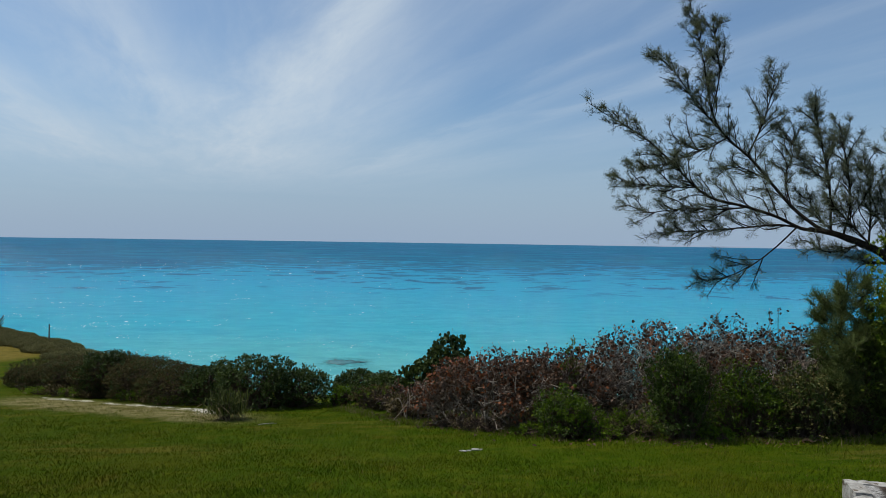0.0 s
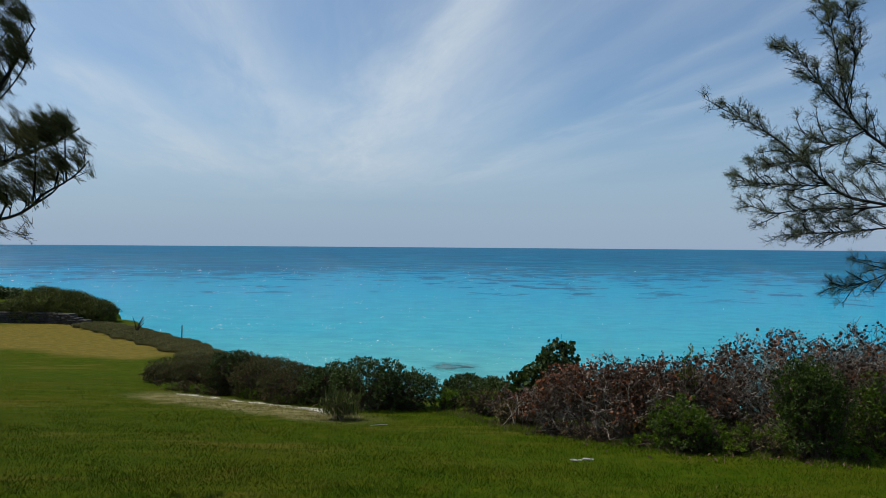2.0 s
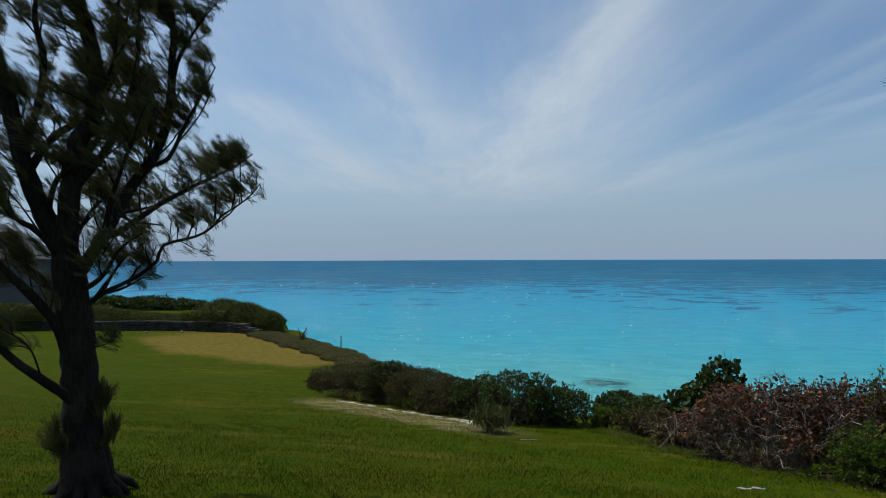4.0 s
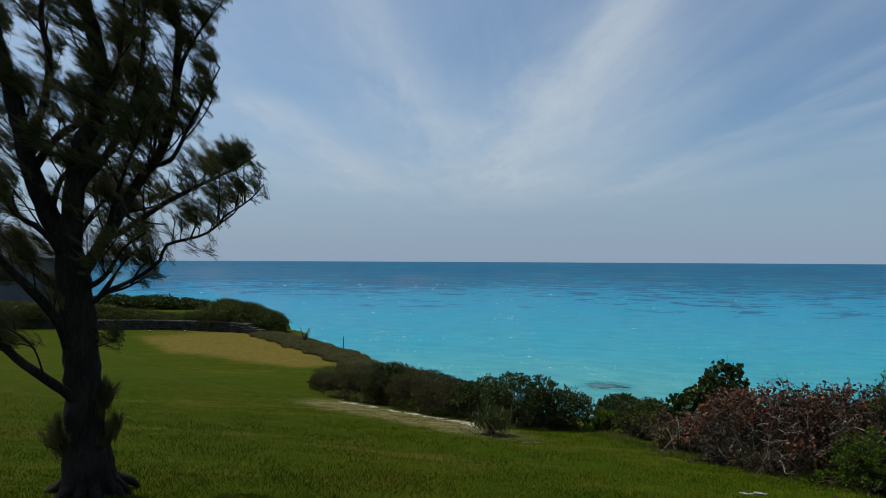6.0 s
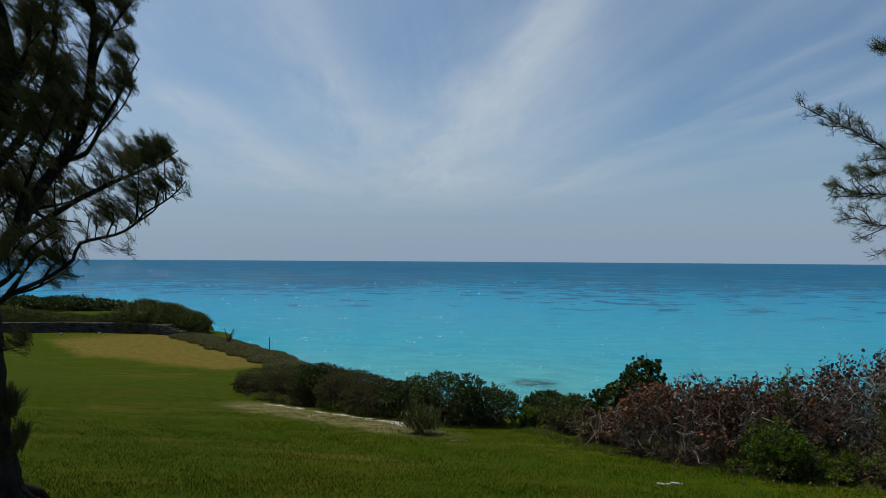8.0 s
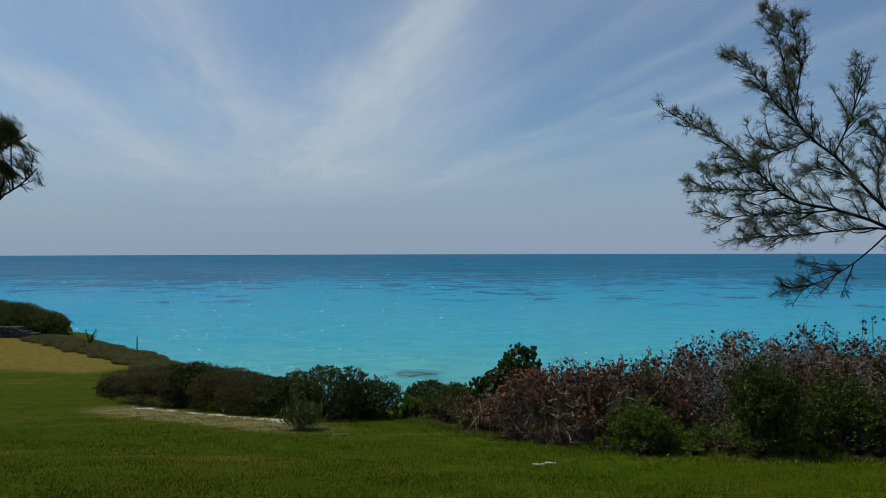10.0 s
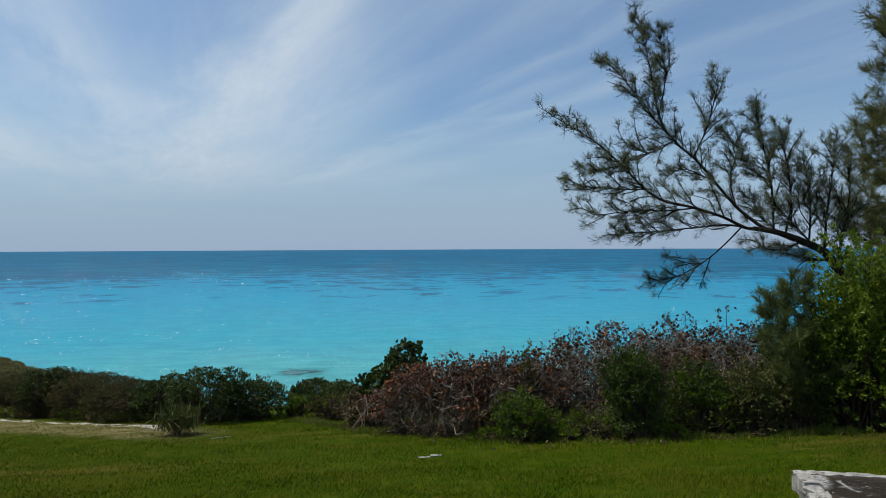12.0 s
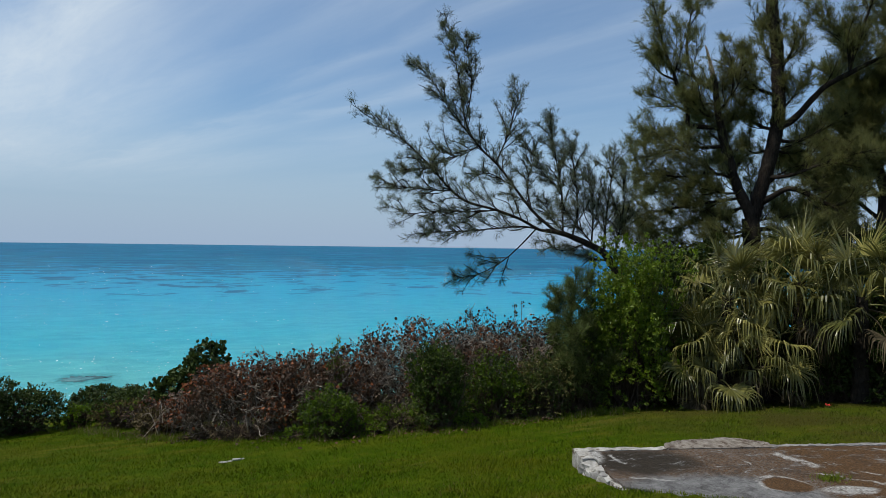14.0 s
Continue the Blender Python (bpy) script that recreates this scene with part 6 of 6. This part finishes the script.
        part("broken_chunk", Shape().add(vv + [off[0], off[1], -0.066 + rng.uniform(-0.03, 0.012) - 0.02 * b0], ff), LIME if k % 3 else GREYCRETE, ob)


def stone_wall():
    rng = np.random.default_rng(7)
    ob = thing("dry_stone_wall", "low grey dry stone wall along the dry field", "wall")
    line = smooth_line([[-34.6, 45.4, 0], [-40.0, 46.0, 0], [-45.3, 44.6, 0], [-49.2, 41.8, 0], [-56.0, 37.4, 0], [-70.0, 29.0, 0]], 0.3)
    run = np.concatenate([[0], np.cumsum(np.linalg.norm(np.diff(line, axis=0), axis=1))])
    s = Shape()
    z0 = 0.0
    for course in range(6):
        high = rng.uniform(0.12, 0.17)
        at = rng.uniform(0, 0.3)
        while at < run[-1]:
            long = rng.uniform(0.28, 0.62)
            x, y = np.interp(at + long / 2, run, line[:, 0]), np.interp(at + long / 2, run, line[:, 1])
            x2, y2 = np.interp(at + long / 2 + 0.2, run, line[:, 0]), np.interp(at + long / 2 + 0.2, run, line[:, 1])
            a = math.atan2(y2 - y, x2 - x)
            if at > 1.5 or z0 < 0.30 + 0.3 * at:
                v, f = stone(rng, (long * 1.08, 0.5 + rng.uniform(-0.05, 0.05), high * 1.15))
                c, q = math.cos(a), math.sin(a)
                v = np.stack([v[:, 0] * c - v[:, 1] * q + x, v[:, 0] * q + v[:, 1] * c + y, v[:, 2] + z0 + high / 2 + float(ground_height(x, y)) - 0.03], -1)
                s.add(v, f)
            at += long
        z0 += high
    tagged(part("stones", s, FIELDSTONE, ob), "rough grey courses of stone", kind="stuff")
    for d, az in ((61.3, 46.0), (60.6, 43.4)):
        p = on_ground(az, d)
        v, f = stone(rng, (0.22, 0.18, 0.14))
        st = part("stone", Shape().add(v, f), LIMESTONE)
        st.location = (p[0], p[1], p[2] + 0.06)
        tagged(st, "pale loose stone at the foot of the wall", "stone", "stones by the wall")


def house():
    base = on_ground(54.6, 92.0)
    ob = thing("house", "pale house with a hipped grey roof beyond the hedge", "house", at=base)
    ob.rotation_euler = (0, 0, radians(52))

    def solid(name, x0, x1, y0, y1, z0, z1, parent):
        v = [[x, y, z] for z in (z0, z1) for y in (y0, y1) for x in (x0, x1)]
        f = [[0, 2, 3, 1], [4, 5, 7, 6], [0, 1, 5, 4], [2, 6, 7, 3], [0, 4, 6, 2], [1, 3, 7, 5]]
        return part(name, Shape().add(v, f), WHITEWASH, parent)

    def hipped(name, x0, x1, y0, y1, z0, high, inset, parent):
        ym = (y0 + y1) / 2
        v = [[x0, y0, z0], [x1, y0, z0], [x1, y1, z0], [x0, y1, z0], [x0 + inset, ym, z0 + high], [x1 - inset, ym, z0 + high],
             [x0, y0, z0 - 0.2], [x1, y0, z0 - 0.2], [x1, y1, z0 - 0.2], [x0, y1, z0 - 0.2]]
        s = Shape().add(v, [[0, 1, 5, 4], [2, 3, 4, 5], [6, 7, 1, 0], [7, 8, 2, 1], [8, 9, 3, 2], [9, 6, 0, 3], [9, 8, 7, 6]])
        s.add([v[1], v[2], v[5], v[3], v[0], v[4]], [[0, 1, 2], [3, 4, 5]])
        return part(name, s, WHITEWASH, parent)

    solid("wall", -5.0, 4.6, -4.5, 4.5, -1.0, 6.3, ob)
    hipped("roof", -5.5, 5.1, -5.0, 5.0, 6.5, 3.3, 4.9, ob).data.materials[0] = GREY_ROOF
    solid("wing_wall", 4.6, 6.4, -3.0, 4.0, -1.0, 4.0, ob)
    hipped("wing_roof", 4.62, 6.8, -3.4, 4.4, 4.2, 1.6, 0.9, ob).data.materials[0] = GREY_ROOF


def shore_things():
    rng = np.random.default_rng(8)
    # a flat reef rock awash near the shore
    a = np.linspace(0, 2 * np.pi, 48, endpoint=False)
    rings = []
    for r, z in ((1.0, -0.20), (0.97, 0.02), (0.85, 0.10), (0.5, 0.13)):
        wob = 1 + 0.22 * np.sin(3 * a + 1) + 0.12 * np.sin(7 * a) + 0.08 * rng.standard_normal(48)
        rings.append(np.stack([r * wob * 3.0 * np.cos(a), r * wob * 2.2 * np.sin(a), z + 0.05 * rng.standard_normal(48)], -1))
    k = np.arange(48)
    s = Shape().add(np.concatenate(rings + [[[0, 0, 0.2]]]), np.concatenate([np.stack([r * 48 + k, r * 48 + (k + 1) % 48, (r + 1) * 48 + (k + 1) % 48, (r + 1) * 48 + k], -1) for r in range(3)]))
    s.add(np.concatenate([rings[-1], [[0, 0, 0.2]]]), np.stack([k, (k + 1) % 48, np.full(48, 48)], -1))
    rock = part("reef_rock", s, REEF)
    crown = Shape()
    ring = [np.stack([r * (1 + 0.12 * np.sin(4 * a)) * 2.2 * np.cos(a) - 0.4, r * 1.2 * np.sin(a) - 0.5, np.full(48, h)], -1) for r, h in ((1.0, 0.10), (0.85, 0.24), (0.3, 0.27))]
    crown.add(np.concatenate(ring), np.concatenate([np.stack([r * 48 + k, r * 48 + (k + 1) % 48, (r + 1) * 48 + (k + 1) % 48, (r + 1) * 48 + k], -1) for r in range(2)]))
    crown.add(np.concatenate([ring[-1], [[-0.4, -0.5, 0.28]]]), np.stack([k, (k + 1) % 48, np.full(48, 48)], -1))
    part("crown", crown, mottled("pale washed reef", (0.022, 0.105, 0.120), (0.065, 0.195, 0.210), 0.9, 0.5, 0.4, 0.1), rock, "paler washed top of the rock")
    p = along_way(8.2, 0, 92.5)
    rock.location, rock.scale = (p[0] - 0.3, p[1], SEA_Z - 0.06), (0.86, 0.86, 0.8)
    tagged(rock, "flat dark reef rock awash in pale shallow water", "rock")
    # a bare snag and a post on the bluff
    foot = on_ground(34.0, 49.0)
    snag = thing("bare_snag", "small bare leafless shrub on the bluff", "shrub", at=foot)
    s = Shape()
    for k in range(7):
        ang, h = rng.uniform(0, 6.28), rng.uniform(0.7, 1.25)
        tube(s, smooth_line([[0, 0, 0], [0.15 * math.cos(ang), 0.15 * math.sin(ang), h * 0.5], [0.5 * math.cos(ang), 0.5 * math.sin(ang), h]], 0.15), [0.05, 0.035, 0.015], 5)
    part("branchwork", s, TWIG, snag)
    foot = on_ground(30.7, 41.0)
    s = tube(Shape(), [[0, 0, -0.2], [0, 0, 0.5], [0.01, 0, 1.15]], [0.035, 0.035, 0.03], 8)
    post = part("post", s, POST)
    post.location = foot
    tagged(post, "thin dark weathered post standing on the bluff", "post")


def foam_and_glints():
    """Small white flecks on the water: breaking crests, plus sun glints added as shapes."""
    rng = np.random.default_rng(9)
    n = 8200
    az = np.radians(np.concatenate([rng.uniform(-45, 60, 900), 26 + 12 * rng.standard_normal(n - 900)]))
    d = 10 ** (1.86 + 0.85 * rng.random(n) ** 1.8)
    x, y = -np.sin(az) * d, np.cos(az) * d
    crest = np.array([noise.noise(Vector((p * 0.05, q * 0.09, 1.0))) for p, q in zip(x, y)])
    az, d = az[crest > 0.10], d[crest > 0.10]
    n = len(az)
    size = np.where(rng.random(n) < 0.06, 2.0, 1.0) * d * rng.uniform(0.00016, 0.0005, n)
    x, y = -np.sin(az) * d, np.cos(az) * d
    c = np.stack([x, y, np.full(n, SEA_Z + 0.05)], -1)
    side = np.stack([np.cos(az), np.sin(az), np.zeros(n)], -1)
    deep = np.stack([-np.sin(az), np.cos(az), np.zeros(n)], -1)
    s = Shape()
    v = []
    for k in range(6):
        a = k * math.pi / 3
        r = rng.uniform(0.6, 1.3, n)[:, None]
        v.append(c + side * (math.cos(a) * size[:, None] * 1.7) * r + deep * (math.sin(a) * size[:, None] * 2.0) * r)
    top = c + np.array([0, 0, 1]) * (size * 0.25)[:, None]
    v = np.stack(v + [top], 1)
    base = np.arange(n)[:, None] * 7
    s.add(v.reshape(-1, 3), np.concatenate([base + np.array([[k, (k + 1) % 6, 6]]) for k in range(6)]))
    tagged(part("foam", s, FOAM_GLINT), "small white breaking crests and sun glints scattered on the sea", "foam", kind="stuff")


foam_and_glints()
lawn_stones()
old_slab()
stone_wall()
house()
shore_things()


# ---------------------------------------------------------------- grass
def lawn_blades(count, near, far, seed):
    rng = np.random.default_rng(seed)
    d = near + (far - near) * rng.random(count) ** 1.2
    az = np.radians(rng.uniform(-62, 62, count))
    few = count // 5  # and thinner all round the standpoint
    d[:few], az[:few] = 9.0 * np.sqrt(rng.random(few)), rng.uniform(-math.pi, math.pi, few)
    thin = rng.random(count) > np.clip((d - 13.0) / 17.0, 0, 1)
    d, az = d[thin], az[thin]
    x, y = -np.sin(az) * d, np.cos(az) * d
    # leave out the slab
    q = np.stack([x - 4.19, y - 6.81], -1)
    a, b = q @ [0.968, -0.252], q @ [-0.252, -0.968]
    keep = ~((a > np.maximum(-0.02, 0.16 + 1.4 * (b - 1.22))) & (a < 6.1) & (b > -0.05) & (b < 2.75)) & (y < edge_of_bluff(x) - 2.5)
    x, y = x[keep], y[keep]
    z = ground_height(x, y)
    n = len(x)
    patch = np.sin(x * 2.1 + np.sin(y * 1.7)) * np.sin(y * 2.9 + np.sin(x * 1.3))
    high = rng.uniform(0.014, 0.046, n) * (1 + 0.35 * patch)
    way = np.stack([rng.normal(0, 0.45, n), rng.normal(0, 0.45, n), np.ones(n)], -1) * high[:, None]
    s = blades(Shape(), np.stack([x, y, z - 0.004], -1), way, np.full(n, 0.0080), rng=rng)
    tagged(part("grass", s, BLADE), "short green lawn grass blades", "grass", kind="stuff")


def edge_grass():
    """Longer grass and weeds along the feet of the shrubs."""
    rng = np.random.default_rng(22)
    bearing = np.array([-36, -31, -26, -20, -15, -10, -5, 0, 4, 8, 10])
    reach = np.array([13.3, 12.5, 12.0, 11.3, 11.4, 11.4, 11.8, 12.5, 13.4, 15.3, 15.8])
    n = 16000
    az = rng.uniform(-36, 10, n)
    d = np.interp(az, bearing, reach) + rng.normal(0.1, 0.28, n)
    clump = np.array([noise.noise(Vector((a * 0.7, r * 1.5, 4.0))) for a, r in zip(az, d)])
    keep = clump > -0.15
    az, d, clump = np.radians(az[keep]), d[keep], clump[keep]
    x, y = -np.sin(az) * d, np.cos(az) * d
    high = rng.uniform(0.04, 0.13, len(x)) * (0.7 + clump)
    way = np.stack([rng.normal(0, 0.4, len(x)), rng.normal(0, 0.4, len(x)), np.ones(len(x))], -1) * high[:, None]
    pos = np.stack([x, y, ground_height(x, y) - 0.005], -1)
    dry = rng.random(len(x)) < 0.12
    tagged(part("long_grass", blades(Shape(), pos[~dry], way[~dry], np.full((~dry).sum(), 0.012), rng=rng), LONG_GRASS), "longer bright green grass along the shrubs", "grass", kind="stuff")
    tagged(part("straw", blades(Shape(), pos[dry], way[dry] * 1.4, np.full(dry.sum(), 0.010), rng=rng), STRAW), "dry straw stems along the shrubs", "grass", kind="stuff")


def leaf_litter():
    """Fallen brown leaves on the ground below the withered shrubs, and one red petal by the palms."""
    rng = np.random.default_rng(23)
    n = 700
    az = rng.uniform(-30, 6, n)
    d = np.interp(az, [-31, -26, -20, -15, -10, -5, 0, 4, 8], [12.5, 12.0, 11.3, 11.4, 11.4, 11.8, 12.5, 13.4, 15.3]) + np.abs(rng.normal(0, 0.35, n)) * np.where(rng.random(n) < 0.3, -1, 1)
    x, y = -np.sin(np.radians(az)) * d, np.cos(np.radians(az)) * d
    pos = np.stack([x, y, ground_height(x, y) + 0.025], -1)
    way = unit(np.stack([rng.normal(0, 1, n), rng.normal(0, 1, n), rng.normal(0, 0.3, n)], -1)) * rng.uniform(0.03, 0.08, n)[:, None]
    s = leaves(Shape(), pos, way, np.array([0, 0, 1.0]) + 0.4 * rng.standard_normal((n, 3)), rng.uniform(0.03, 0.06, n), True)
    tagged(part("leaf_litter", s, DEAD), "fallen brown leaves lying along the shrubs", "leaf litter", kind="stuff")
    p = on_ground(-50.36, 13.9)
    s = leaves(Shape(), np.array([[0, 0, 0.03], [0.01, 0.02, 0.03], [0.0, -0.02, 0.03]]), np.array([[0.07, 0.01, 0.03], [0.03, 0.05, 0.03], [0.03, -0.05, 0.03]]), np.array([[0.0, 0, 1]] * 3), np.array([0.045, 0.04, 0.04]), True)
    petal = part("red_flower", s, mottled("red petal", (0.38, 0.03, 0.02), (0.55, 0.06, 0.04), 20.0))
    petal.location = p
    tagged(petal, "small red fallen flower lying on the grass", "flower")


leaf_litter()
lawn_blades(580000, 5.5, 28.0, 21)
edge_grass()
